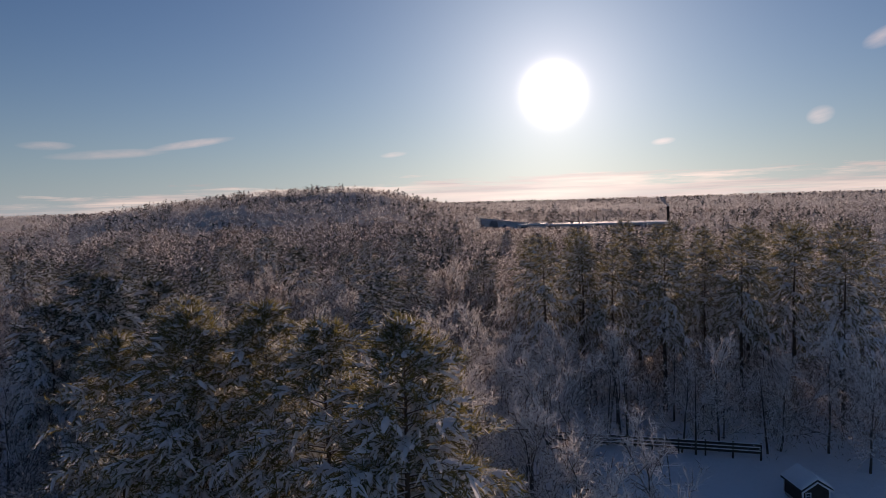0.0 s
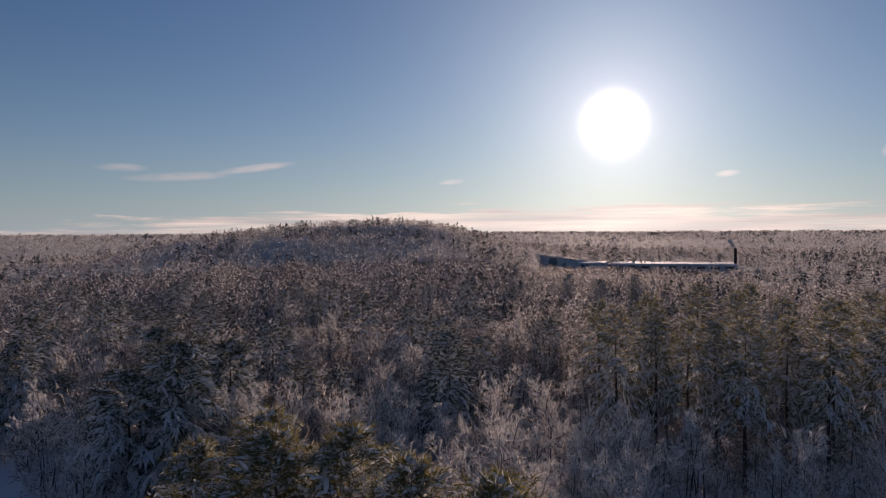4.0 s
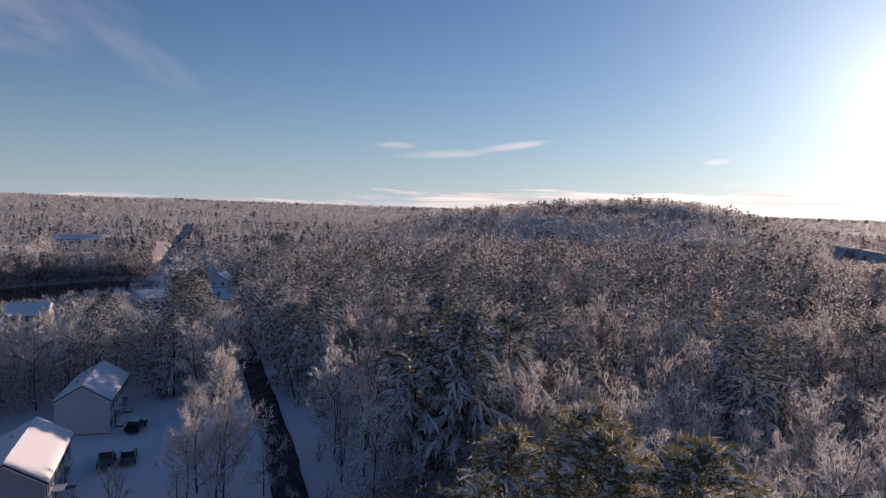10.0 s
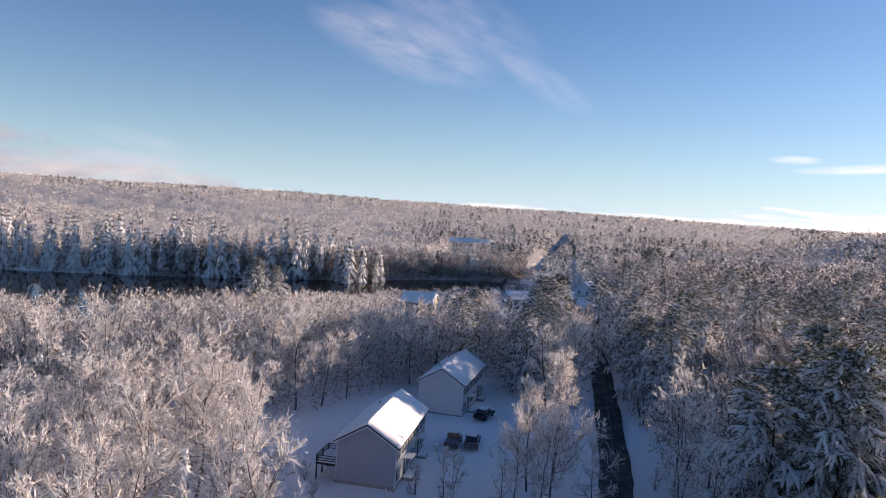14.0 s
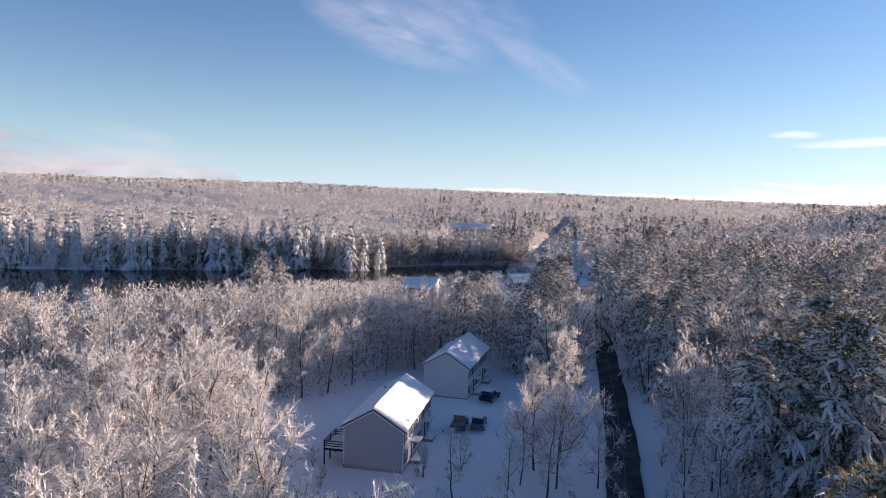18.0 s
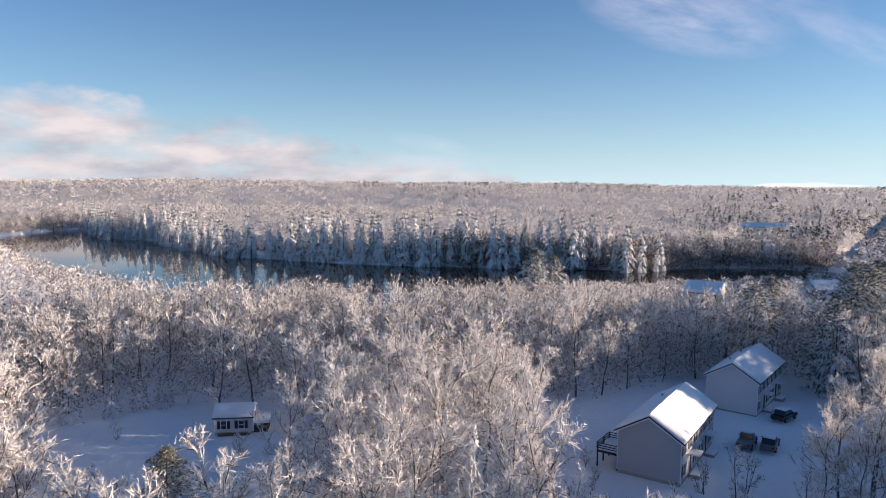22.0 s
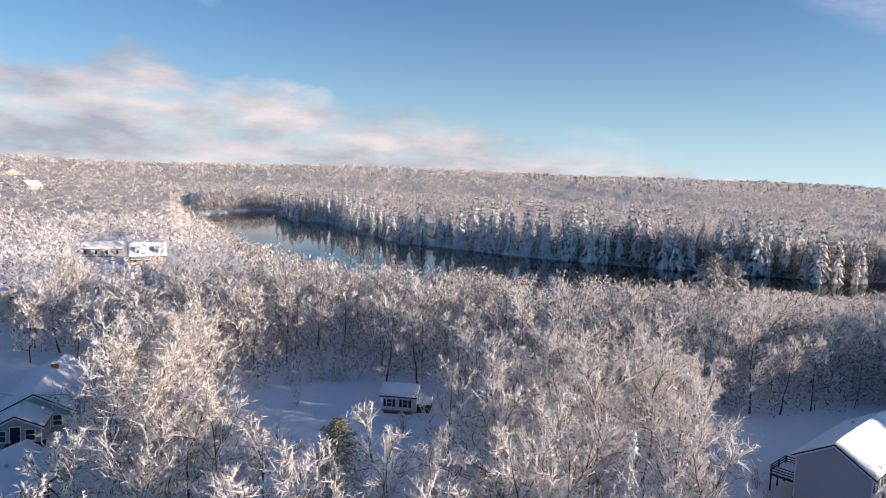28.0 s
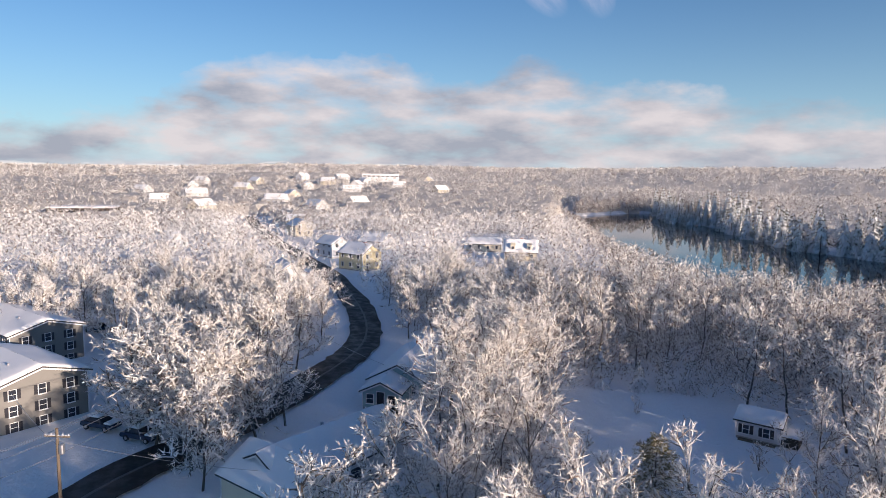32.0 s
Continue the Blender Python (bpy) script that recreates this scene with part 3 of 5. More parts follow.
def pine(seed, h, reach, limbs, fingers, crown_from=0.35, snow=0.75, size=0.9, tufts=12, ragged=0.3, droop=0.8, fine=1.0, rounded=False):
    """A white pine: trunk, arching limbs, hanging sprays of needles and snow lying on them."""
    rnd = np.random.RandomState(seed)
    shape, B, D, L, G = Shape(), [], [], [], []
    pts = [np.array([0, 0, -0.5])]
    for i in range(1, 9):
        pts.append(pts[-1] + np.array([rnd.normal() * 0.02, rnd.normal() * 0.02, 1.0]) * (h + 0.5) / 8)
    shape.add(*tube(pts, [0.015 * h * (1 - 0.118 * i) for i in range(9)], 7))
    for i in range(limbs):
        f = crown_from + (1 - crown_from) * ((i + rnd.uniform(0, 1)) / limbs) ** (0.78 if rounded else 0.85)
        j = min(int(f * 8), 7)
        p = pts[j] + (pts[j + 1] - pts[j]) * (f * 8 - j)
        g = (f - crown_from) / (1 - crown_from)
        ln = reach * ((1 - g**2.0) ** 0.8 * 0.9 if rounded else (0.85 + 0.3 * g) * (1 - g) ** 0.58) * rnd.uniform(1 - ragged, 1 + ragged) + 0.35
        a = i * 2.4 + rnd.uniform(-0.6, 0.6)
        rise = -0.12 + 0.75 * g**1.5 + rnd.uniform(-0.12, 0.12)
        d = np.array([math.cos(a), math.sin(a), rise])
        d /= np.linalg.norm(d)
        mid = p + d * ln * 0.6
        end = p + d * ln + np.array([0, 0, -0.14 * ln])
        shape.add(*tube([p, mid, end], [0.004 * h * (1.1 - 0.6 * g), 0.0026 * h * (1.1 - 0.6 * g), 0.015], 4))
        side = np.array([-d[1], d[0], 0])
        m = max(3, int(fingers * (0.35 + 0.65 * ln / reach)))
        t = 0.22 + 0.78 * (np.arange(m) + rnd.uniform(0, 1, m)) / m
        q = np.where(t[:, None] < 0.6, p + (mid - p) * (t / 0.6)[:, None], mid + (end - mid) * ((t - 0.6) / 0.4)[:, None])
        sd = np.where(np.arange(m) % 2, 1.0, -1.0) * rnd.uniform(0.3, 1.1, m) * (1.15 - 0.7 * t)
        fd = d[None] * 0.75 + side[None] * sd[:, None] + rnd.normal(size=(m, 3)) * 0.22
        fd[:, 2] += -droop * (1 - g) + 0.45 * g**2
        B.append(q)
        D.append(fd / np.linalg.norm(fd, axis=1)[:, None])
        L.append(size * rnd.uniform(0.65, 1.35, m) * (0.55 + 0.5 * min(1.0, ln / 2.5)))
        G.append(np.full(m, g))
    B, D, L, G = np.concatenate(B), np.concatenate(D), np.concatenate(L), np.concatenate(G)
    n = len(B)
    f = rnd.uniform(0.0, 1.0, (n, tufts))
    P = B[:, None] + D[:, None] * (L[:, None] * f)[..., None]
    P[..., 2] -= L[:, None] * 0.28 * f * f + rnd.uniform(0, 0.12, f.shape)
    P += rnd.normal(size=P.shape) * 0.07 * size
    dd = D[:, None] * 0.7 + rnd.normal(size=P.shape) * 0.5 + np.array([0, 0, -0.1])
    green = slivers(P.reshape(-1, 3), dd.reshape(-1, 3), 0.34 * fine * rnd.uniform(0.7, 1.3, n * tufts), 0.06 * fine, rnd)
    lie = rnd.uniform(0, 1, n) < snow * (1.15 - 0.5 * G)
    k = int(lie.sum())
    white = []
    for turn in (-0.32, 0.3):
        fan = D[lie] + np.cross(D[lie], (0, 0, 1.0)) * turn + rnd.normal(size=(k, 3)) * 0.12 - (0, 0, 0.22)
        white.append(snow_fingers(B[lie] + (0, 0, 0.06 * size), fan, L[lie] * rnd.uniform(0.55, 1.0, k), size * rnd.uniform(0.13, 0.28, k), size * rnd.uniform(0.08, 0.16, k), rnd))
    white = np.concatenate(white)
    return shape, green, white


def spruce(seed, h, reach, whorls, per, snow=0.9):
    """A snow-laden spruce: a dark cone of drooping boughs under ridges of snow."""
    rnd = np.random.RandomState(seed)
    shape, B, D, L = Shape(), [], [], []
    shape.add(*tube([(0, 0, -0.5), (0, 0, h * 0.5), (0, 0, h)], [0.013 * h, 0.008 * h, 0.01], 6))
    for i in range(whorls):
        f = (i + 0.6) / whorls
        for k in range(max(4, int(per * (1.05 - 0.6 * f)))):
            a = rnd.uniform(0, 2 * math.pi)
            ln = reach * (1 - f) ** 0.85 * rnd.uniform(0.65, 1.2) + 0.3
            z = h * (0.08 + 0.92 * f) + rnd.uniform(-0.3, 0.3) * h / whorls
            d = np.array([math.cos(a), math.sin(a), -0.4 - 0.25 * (1 - f) + rnd.normal() * 0.08])
            B.append(np.array([0, 0, z]) + d * ln * 0.15)
            D.append(d)
            L.append(ln * 0.9)
    B, D, L = np.array(B), np.array(D), np.array(L)
    n, m = len(B), 7
    f = rnd.uniform(0.3, 1.1, (n, m))
    P = B[:, None] + D[:, None] * (L[:, None] * f)[..., None] + rnd.normal(size=(n, m, 3)) * 0.18 - np.array([0, 0, 0.15])
    dd = D[:, None] + rnd.normal(size=P.shape) * 0.45 + np.array([0, 0, -0.35])
    green = slivers(P.reshape(-1, 3), dd.reshape(-1, 3), 0.7 * rnd.uniform(0.7, 1.3, n * m), 0.18, rnd)
    lie = rnd.uniform(0, 1, n) < snow
    k = int(lie.sum())
    white = snow_fingers(B[lie] + (0, 0, 0.1), D[lie], L[lie], (0.4 + 0.34 * L[lie]) * rnd.uniform(0.6, 1.4, k), 0.14 + 0.16 * L[lie], rnd)
    return shape, green, white


class Kind:
    """A tree kept as shared meshes, set out many times."""

    def __init__(self, name, label, category, parts):
        self.name, self.label, self.category, self.parts = name, label, category, parts

    def put(self, x, y, scale=1.0, turn=0.0, wide=1.0, group="", label="", sink=0.0):
        z = float(land(x, y)) - sink
        ob = empty(self.name, Matrix.LocRotScale((x, y, z), Euler((0, 0, turn)), (scale * wide, scale * wide, scale)), label or self.label, self.category, group)
        for name, me, text in self.parts:
            o = child(name, me, ob, text)
            if name in ("snow_load", "needles", "crown", "branch_work", "rime_clumps"):
                o["kind"] = "stuff"
        return ob


def leafless(name, label, seed, h, spread, per, width, mat="frost", **more):
    s, inner, tri, lumps = deciduous(seed, h, spread, per, width, **more)
    return Kind(name, label, "tree", [("trunk", s.mesh("trunk", "bark"), ""), ("branch_work", tri_mesh("branch_work", inner, M["branch"]), ""), ("crown", tri_mesh("crown", tri, M[mat]), "frosted twig tips"), ("rime_clumps", tri_mesh("rime_clumps", lumps, M["bough_snow"]), "white rime and snow")])


def evergreen(name, label, data, green="needles", bark="pine_bark"):
    s, g, w = data
    parts = [("trunk", s.mesh("trunk", bark), ""), ("needles", tri_mesh("needles", g, M[green]), "")]
    if len(w):
        parts.append(("snow_load", tri_mesh("snow_load", w, M["bough_snow"]), "clumps of wet snow"))
    return Kind(name, label, "tree", parts)


NEAR = [leafless("maple_tree", "leafless frosted maple with fine rimed twigs", 11 + i, 14.0, 0.80 + 0.09 * (i % 3), (9, 5, 5, 6), 0.072) for i in range(5)]
GREAT = [leafless("great_maple", "great upright bare maple with warm frosted twigs", 211 + i, 16.0, 0.62, (13, 6, 6, 6), 0.075, bare=0.1, rise=0.3) for i in range(2)]
NEAR_TALL = [leafless("birch_tree", "tall slender leafless tree coated in rime", 31 + i, 15.0, 0.56, (9, 5, 5, 5), 0.08, bare=0.22, rise=0.35) for i in range(2)]
MID = [leafless("bare_tree", "leafless frosted tree in the wood", 51 + i, 13.5, 0.84, (9, 4, 4, 5), 0.125) for i in range(4)]
MID_BROWN = [leafless("oak_tree", "leafless brown-twigged tree with a little frost", 71 + i, 13.5, 0.84, (9, 4, 4, 5), 0.12, mat="brown", clump=0.06) for i in range(2)]
SHORE = [leafless("maple_tree", "leafless frosted tree on the shore", 81 + i, 13.5, 0.88, (7, 3, 4, 4), 0.28, mat=m) for i, m in enumerate(("frost_far", "frost_far", "brown"))]
RIMED = [leafless("rimed_tree", "leafless tree thickly coated in white rime", 91 + i, 12.5, 0.88, (9, 5, 5, 5), 0.12, mat="rime", clump=0.2) for i in range(4)]
SPARSE = [leafless("young_tree", "slender young bare tree with thin snowy twigs", 121 + i, 15.0, 0.5, (7, 3, 4, 4), 0.07, bare=0.15, clump=0.08, rise=0.4) for i in range(2)]
SHRUB = [leafless("shrub", "bare multi-stemmed shrub dusted with snow", 111 + i, 5.0, 0.7, (4, 3, 4, 5), 0.075, trunks=3, bare=0.1) for i in range(2)]
PINE = [evergreen("white_pine", "tall white pine with green needles tinted sunlit gold and clumps of snow", pine(131 + i, 22.0, 5.6, 160, 15, 0.12, 0.85, 1.05, 13, 0.55, 0.6, 1.35, True)) for i in range(3)]
BIG_PINE = [evergreen("white_pine", "broad white pine weighed down with snow", pine(141 + i, 21.0, 6.6, 100, 18, 0.12, 0.95, 1.7, 14, 0.45, 0.95, 1.8), "dark_needles") for i in range(2)]
TALL_PINE = [evergreen("red_pine", "tall pine with a long bare trunk and a snowy crown", pine(151 + i, 23.0, 4.0, 64, 10, 0.42, 0.7, 1.2, 9, 0.45, 0.6, 2.0)) for i in range(3)]
MID_PINE = [evergreen("white_pine", "snowy white pine among bare trees", pine(161 + i, 18.0, 5.0, 76, 11, 0.1, 0.9, 1.5, 8, 0.4, 0.9, 2.2), "dark_needles") for i in range(3)]
snowy = spruce(199, 15.0, 2.8, 26, 18, 1.0)
SNOWY = [evergreen("spruce_tree", "young conifer buried in thick white snow", (snowy[0], snowy[1][::9], snowy[2]), "dark_needles")]
SPRUCE = [evergreen("spruce_tree", "snow-laden spruce on the pond shore", spruce(171 + i, 15.0, 3.0 + 0.3 * i, 13, 11, 0.92), "dark_needles") for i in range(4)]

rng = np.random.RandomState(5)


def clear_of(x, y):
    """Whether a tree may stand there."""
    bad = inside(POND, x, y) | (near_line(POND, x, y, True) < 3)
    bad |= (near_line(ROAD_1, x, y) < np.where(y < 104, 6.8, 4.6)) | (near_line(ROAD_2, x, y) < np.where(x < -135, 4.6, 7.0))
    for poly in (YARD, COTTAGE_YARD, FENCE_YARD, TOWN_YARD):
        bad |= inside(poly, x, y)
    bad |= np.hypot(x, y) < 17
    for hx, hy in ((49, 84), (38, 62), (48, 66.5), (33, 64)):
        bad |= np.hypot(x - hx, y - hy) < 6
    a = np.degrees(np.arctan2(x, y))
    bad |= (a > -56.5) & (a < -36) & (np.hypot(x, y) > 52) & (np.hypot(x, y) < 93)
    for hx, hy, hr in HOUSE_SPOTS:
        bad |= np.hypot(x - hx, y - hy) < hr
        if hy > 180 and -20 < hx < 70:
            for f in (0.95, 0.9, 0.85):
                bad |= np.hypot(x - hx * f, y - hy * f) < hr * 0.75
        if -340 < hx < -140:
            for f in (0.96, 0.91, 0.86, 0.80, 0.74) if hy > 100 else (0.93,):
                bad |= np.hypot(x - hx * f, y - hy * f) < hr * 0.85
    return ~bad


HOUSE_SPOTS = [(56, 257, 12), (27, 220, 11), (-5, 188, 10), (-170, 36, 11), (-198, 57, 11), (-152, 57, 9), (-252, 76, 10), (-232, 54, 9), (-301, 53, 9), (-233, 113, 10),
               (-208, 116, 11), (-305, 35, 9), (-270, 4, 9), (-62, 126, 9), (-36, 140, 7)]
TOWN = ((-700, 190), (-690, 150), (-760, 180), (-640, 120), (-620, 60), (-560, 20), (-650, 170), (-700, 80), (-590, 150), (-780, 140), (-540, 90), (-480, 70), (-450, 120), (-800, 300), (-610, -20), (-500, -5), (-430, 20), (-415, 85),
        (-640, 210), (-580, 230), (-660, 20), (-720, 30))
HOUSE_SPOTS += [(x, y, 7) for x, y in TOWN] + [(-768, 228, 34), (-770, 140, 20), (-424, -42, 24), (21, 474, 11)]


def scatter(n, r0, r1, a0, a1, gap, seed):
    """Random spots in a sector, kept apart."""
    rnd = np.random.RandomState(seed)
    r = np.sqrt(rnd.uniform(r0**2, r1**2, n * 6))
    a = np.radians(rnd.uniform(a0, a1, n * 6))
    x, y = r * np.sin(a), r * np.cos(a)
    ok = clear_of(x, y)
    out = []
    for px, py in zip(x[ok], y[ok]):
        if all((px - q[0]) ** 2 + (py - q[1]) ** 2 > gap * gap for q in out):
            out.append((px, py))
            if len(out) == n:
                break
    return out


NEAR_SHORE_AZ = np.radians([-60, -57, -55, -53, -50, -46, -41, -34, -25, -9, -4, 3, 8, 11])
NEAR_SHORE = np.array([900, 490, 403, 330, 292, 273, 256, 252, 246, 252, 254, 270, 299, 900], float)


def ceiling_of(x, y):
    """How tall a tree may grow between the clearing and the pond, which stays in sight over them."""
    shore = np.interp(np.arctan2(x, y), NEAR_SHORE_AZ, NEAR_SHORE)
    d = np.hypot(x, y)
    a = np.degrees(np.arctan2(x, y))
    top = np.where((d < shore) & (a > -58) & (a < 10.5), 33.0 - 36.0 * d / shore, 99.0)
    top = np.where((a > -13) & (a < 19) & (d < 74), np.minimum(top, 32.0 - 32.0 * d / 71), top)
    along, across = (x + 2) * 0.914 + (y - 82) * 0.407, np.abs((y - 82) * 0.914 - (x + 2) * 0.407)
    top = np.where((across < 7.5) & (along > 8) & (along < 75), np.minimum(top, 4.6 + 0.15 * along), top)
    return np.where((a > 61) & (a < 80) & (d < 466) & (d > 150), 28.0 - 18.5 * d / 466 - land(x, y), top)


HEROES = []


def put(kinds, x, y, height, base, wide=1.0, **more):
    k = kinds[rng.randint(len(kinds))]
    if not more.pop("lone", False):
        height = min(height, max(3.0, float(ceiling_of(x, y)) * 0.95))
    HEROES.append((x, y))
    return k.put(x, y, height / base, rng.uniform(0, 6.28), wide, **more)


# Pines close to the drone.
for x, y, h in ((18.5, 20, 23.3), (21, 16.3, 23.4), (19.6, 11, 23.0), (18.8, 5.2, 23.7), (18.1, 26.4, 21.4), (20.4, 23, 23.3), (24, 8, 21.5)):
    put(PINE, x, y, h, 22.0, group="pines by the clearing")
for x, y, h in ((49, 84, 20.5), (38, 62, 21.5), (48, 66.5, 20), (33, 64, 19)):
    put(BIG_PINE, x, y, h, 21.0, group="pines by the lane")
for x, y, h in ((37.5, 107, 17), (43, 104, 12), (36, 114.5, 15), (43.5, 88, 13), (31.5, 176, 16), (33, 186, 14), (8.3, 154, 13.5), (-47.9, 177, 15), (-44, 183, 13)):
    put(BIG_PINE, x, y, h, 21.0, 0.95, group="snowy pines by the lane", lone=True)
for x, y, h in ((65, 138, 19), (45, 121, 19), (40, 134, 18), (24, 141, 18), (4.5, 124, 16), (128, 134, 20), (104, 97, 20), (88, 62, 19), (60, 108, 18), (36, 150, 18)):
    put(MID_PINE, x, y, h, 18.0, group="pines in the wood")
for x, y in ((89.6, 24.4), (95.3, 17.7), (86.5, 11.7), (99.5, 9.2), (92, 3), (89.7, 20), (102, 30), (84, 28), (108, 18), (110, 5), (96, -3), (104, -8), (118, -2), (120, 14), (114, 26), (126, 6), (90, -9), (128, -10), (138, 3), (132, 22), (112, -14), (100, 38)):
    put(TALL_PINE, x, y, rng.uniform(21, 24.5), 23.0, group="pines behind the fence")
for x, y, h in ((27, 42, 9), (31, 47, 10), (34, 55, 10), (29, 36, 9), (36, 48, 11), (40, 55, 12), (43, 49, 12)):
    put(MID_BROWN, x, y, h, 13.5, group="bare brown trees under the pines")
# Bare trees round the houses.
for x, y, h in ((13.5, 72.5, 12.5), (9.5, 73, 11), (18.2, 73, 9.5), (-20.7, 102, 15.5), (-13.7, 125, 14), (-18, 63.7, 15), (-24, 69, 15), (-24.5, 58.7, 15), (-33, 68, 15), (-45, 91, 16), (-30, 84, 15), (-43, 140, 16)):
    put(NEAR, x, y, h, 14.0, 0.85 if x > 9 else 1.0, group="bare trees round the yard", lone=x > 9)
for x, y, h in ((15.0, 80, 16.8), (11.6, 77, 13.8)):
    put(GREAT, x, y, h, 16.0, lone=True)
for x, y, h in ((2, 67, 9.5), (7.4, 66, 9), (16.4, 58, 8), (12, 70, 11), (27.3, 71.5, 10), (30, 78, 11), (-9.1, 115.8, 7), (33, 84, 9)):
    put(SPARSE, x, y, h, 15.0, group="young bare trees", lone=True)
for x, y, h in ((-49.7, 30.7, 14), (-41.7, 32.6, 12.5), (-35.2, 32, 11.5), (-29.7, 41, 13), (-24, 41, 12.5), (-22, 46, 13.5), (-19, 70, 13), (-23, 113, 15), (-78, 43, 14), (-75, 36.5, 13), (-47.5, 33, 14)):
    put(NEAR, x, y, h, 14.0, group="bare trees by the cottage")
put(PINE, -37.7, 36.7, 12.5, 22.0, label="slim snowy pine among bare trees")
put(SNOWY, -19.6, 53.4, 11.5, 15.0, 0.9)
for x, y, h in ((-81, 62.2, 6), (-78, 66.5, 4.5), (-77, 70.4, 5), (-75, 73.2, 5)):
    put(SPRUCE, x, y, h, 15.0, 1.3, label="small dark cedar bowed by snow")
for x, y, h in ((-79.5, 3.5, 13), (-67, 7.5, 11), (-93, 15, 13), (-44.4, 14.2, 12), (-41.8, 16.3, 11), (-87, 8, 13), (-88, 0, 12), (-75, 8, 12), (-81, 9.5, 12), (-98, 17, 13), (-102, 22, 12), (-84, 4, 12)):
    put(RIMED, x, y, h, 12.5, 1.15, group="rimed trees by the street")
for px, py, h, w in ((-80.7, 17.4, 11, 1.2), (-78.5, 13.8, 11.5, 1.3), (-75.3, 9.9, 12, 1.3), (-72.1, 6.7, 12, 1.3), (-85.0, 0.2, 12, 1.35), (-79.8, 3.0, 12.5, 1.3), (-117.6, 25.3, 11.5, 1.3), (-128.2, 21.7, 11.5, 1.3), (-132.2, 9.3, 12, 1.4), (-129.5, 4.1, 11, 1.2), (-125.8, 15.4, 11.5, 1.3),
                     (-112, 53, 11, 1.2), (-120, 51, 12, 1.3), (-129, 54, 12, 1.3), (-137, 50, 11.5, 1.2), (-118, 61, 12, 1.3), (-126, 65, 12, 1.3), (-139, 61, 11, 1.2), (-108, 60, 12, 1.2), (-101, 57, 12, 1.2), (-146, 50, 9, 1.2), (-97, 50, 11, 1.1)):
    put(RIMED, px, py, h, 12.5, w, group="broad rimed trees by the street")
for x, y, h in ((-56, 33, 15.5), (-62, 38, 16), (-67, 40.5, 16.5), (-71, 36, 15), (-64, 32.5, 16), (-57, 28, 14), (-50, 27.5, 13.5), (-73, 44, 15.5), (-46, 24, 12), (-53, 36, 13)):
    put(GREAT if h > 15 else NEAR, x, y, h, 16.0 if h > 15 else 14.0, 1.25 if h > 15 else 1.1, group="great bare trees by the bungalow")
for x, y, h in ((57, 13.7, 12.5), (64, 22, 14), (78, -3.3, 12), (51.5, -11.2, 6), (80, -8, 14), (76, -12, 13)):
    put(NEAR, x, y, h, 14.0, group="bare trees by the fence")
for x, y in ((3, 76), (-1, 74), (14, 66), (24, 68), (27.5, 80), (-12, 70), (-14, 76), (88, 8), (82, 14), (79, 6), (92, 14), (-70, 60), (-52, 62)):
    put(SHRUB, x, y, rng.uniform(2.5, 4.5), 5.0, group="shrubs")

taken = np.array(HEROES)
for x, y in scatter(26, 112, 270, 4, 72, 12.0, 25):
    put(MID_PINE, x, y, rng.uniform(13, 19), 18.0, group="scattered snowy pines")
taken = np.array(HEROES)


def free(spots, gap):
    return [(x, y) for x, y in spots if np.min(np.hypot(taken[:, 0] - x, taken[:, 1] - y)) > gap]


# The wood near by, tree by tree.
for x, y in free(scatter(170, 22, 80, -60, 90, 4.3, 21), 3.0):
    if 12 < x < 34 and 22 < y < 58:
        continue
    right = math.atan2(x, y) > 0.35
    put(NEAR if not right or rng.uniform() < 0.7 else NEAR_TALL, x, y, rng.uniform(11.5, 15.0), 14.0, group="bare trees of the near wood")
for x, y in free(scatter(330, 80, 150, -58, 88, 4.9, 22), 3.0):
    a = math.degrees(math.atan2(x, y))
    if 74 < x < 135 and -25 < y < 40:
        put(MID_BROWN, x, y, rng.uniform(7, 10), 13.5, group="bare brown trees of the pine wood")
    elif a > 22 and rng.uniform() < 0.16:
        put(MID_PINE, x, y, rng.uniform(14, 19), 18.0, group="pines of the wood")
    elif a > 22 and rng.uniform() < 0.45:
        put(MID_BROWN, x, y, rng.uniform(12, 15), 13.5, group="bare trees of the wood")
    else:
        put(MID, x, y, rng.uniform(11.5, 15), 13.5, group="bare trees of the wood")
for x, y in free(scatter(130, 55, 170, -104, -58, 5.6, 23), 3.0):
    put(RIMED, x, y, rng.uniform(9, 13), 12.5, group="rimed trees of the town")

# Spruces along the far shore of the pond.
shore = POND[2:11]
for row in range(2):
    for a, b in zip(shore, shore[1:]):
        d = (b - a) / np.linalg.norm(b - a)
        nrm = np.array([-d[1], d[0]])
        if nrm @ (a - POND.mean(0)) < 0:
            nrm = -nrm
        dist = np.linalg.norm(b - a)
        for s in np.arange(rng.uniform(0, 4), dist, 5.6 + row * 1.2):
            p = a + d * (s + rng.uniform(-1.8, 1.8)) + nrm * (1.6 + row * 7.0 + rng.uniform(-0.8, 2.6))
            if p[0] < -25:
                put(SPRUCE, p[0], p[1], rng.choice((13, 16, 18, 20, 22)) + rng.uniform(-1.5, 1.5), 15.0, rng.uniform(0.7, 0.95), group="spruces along the pond")


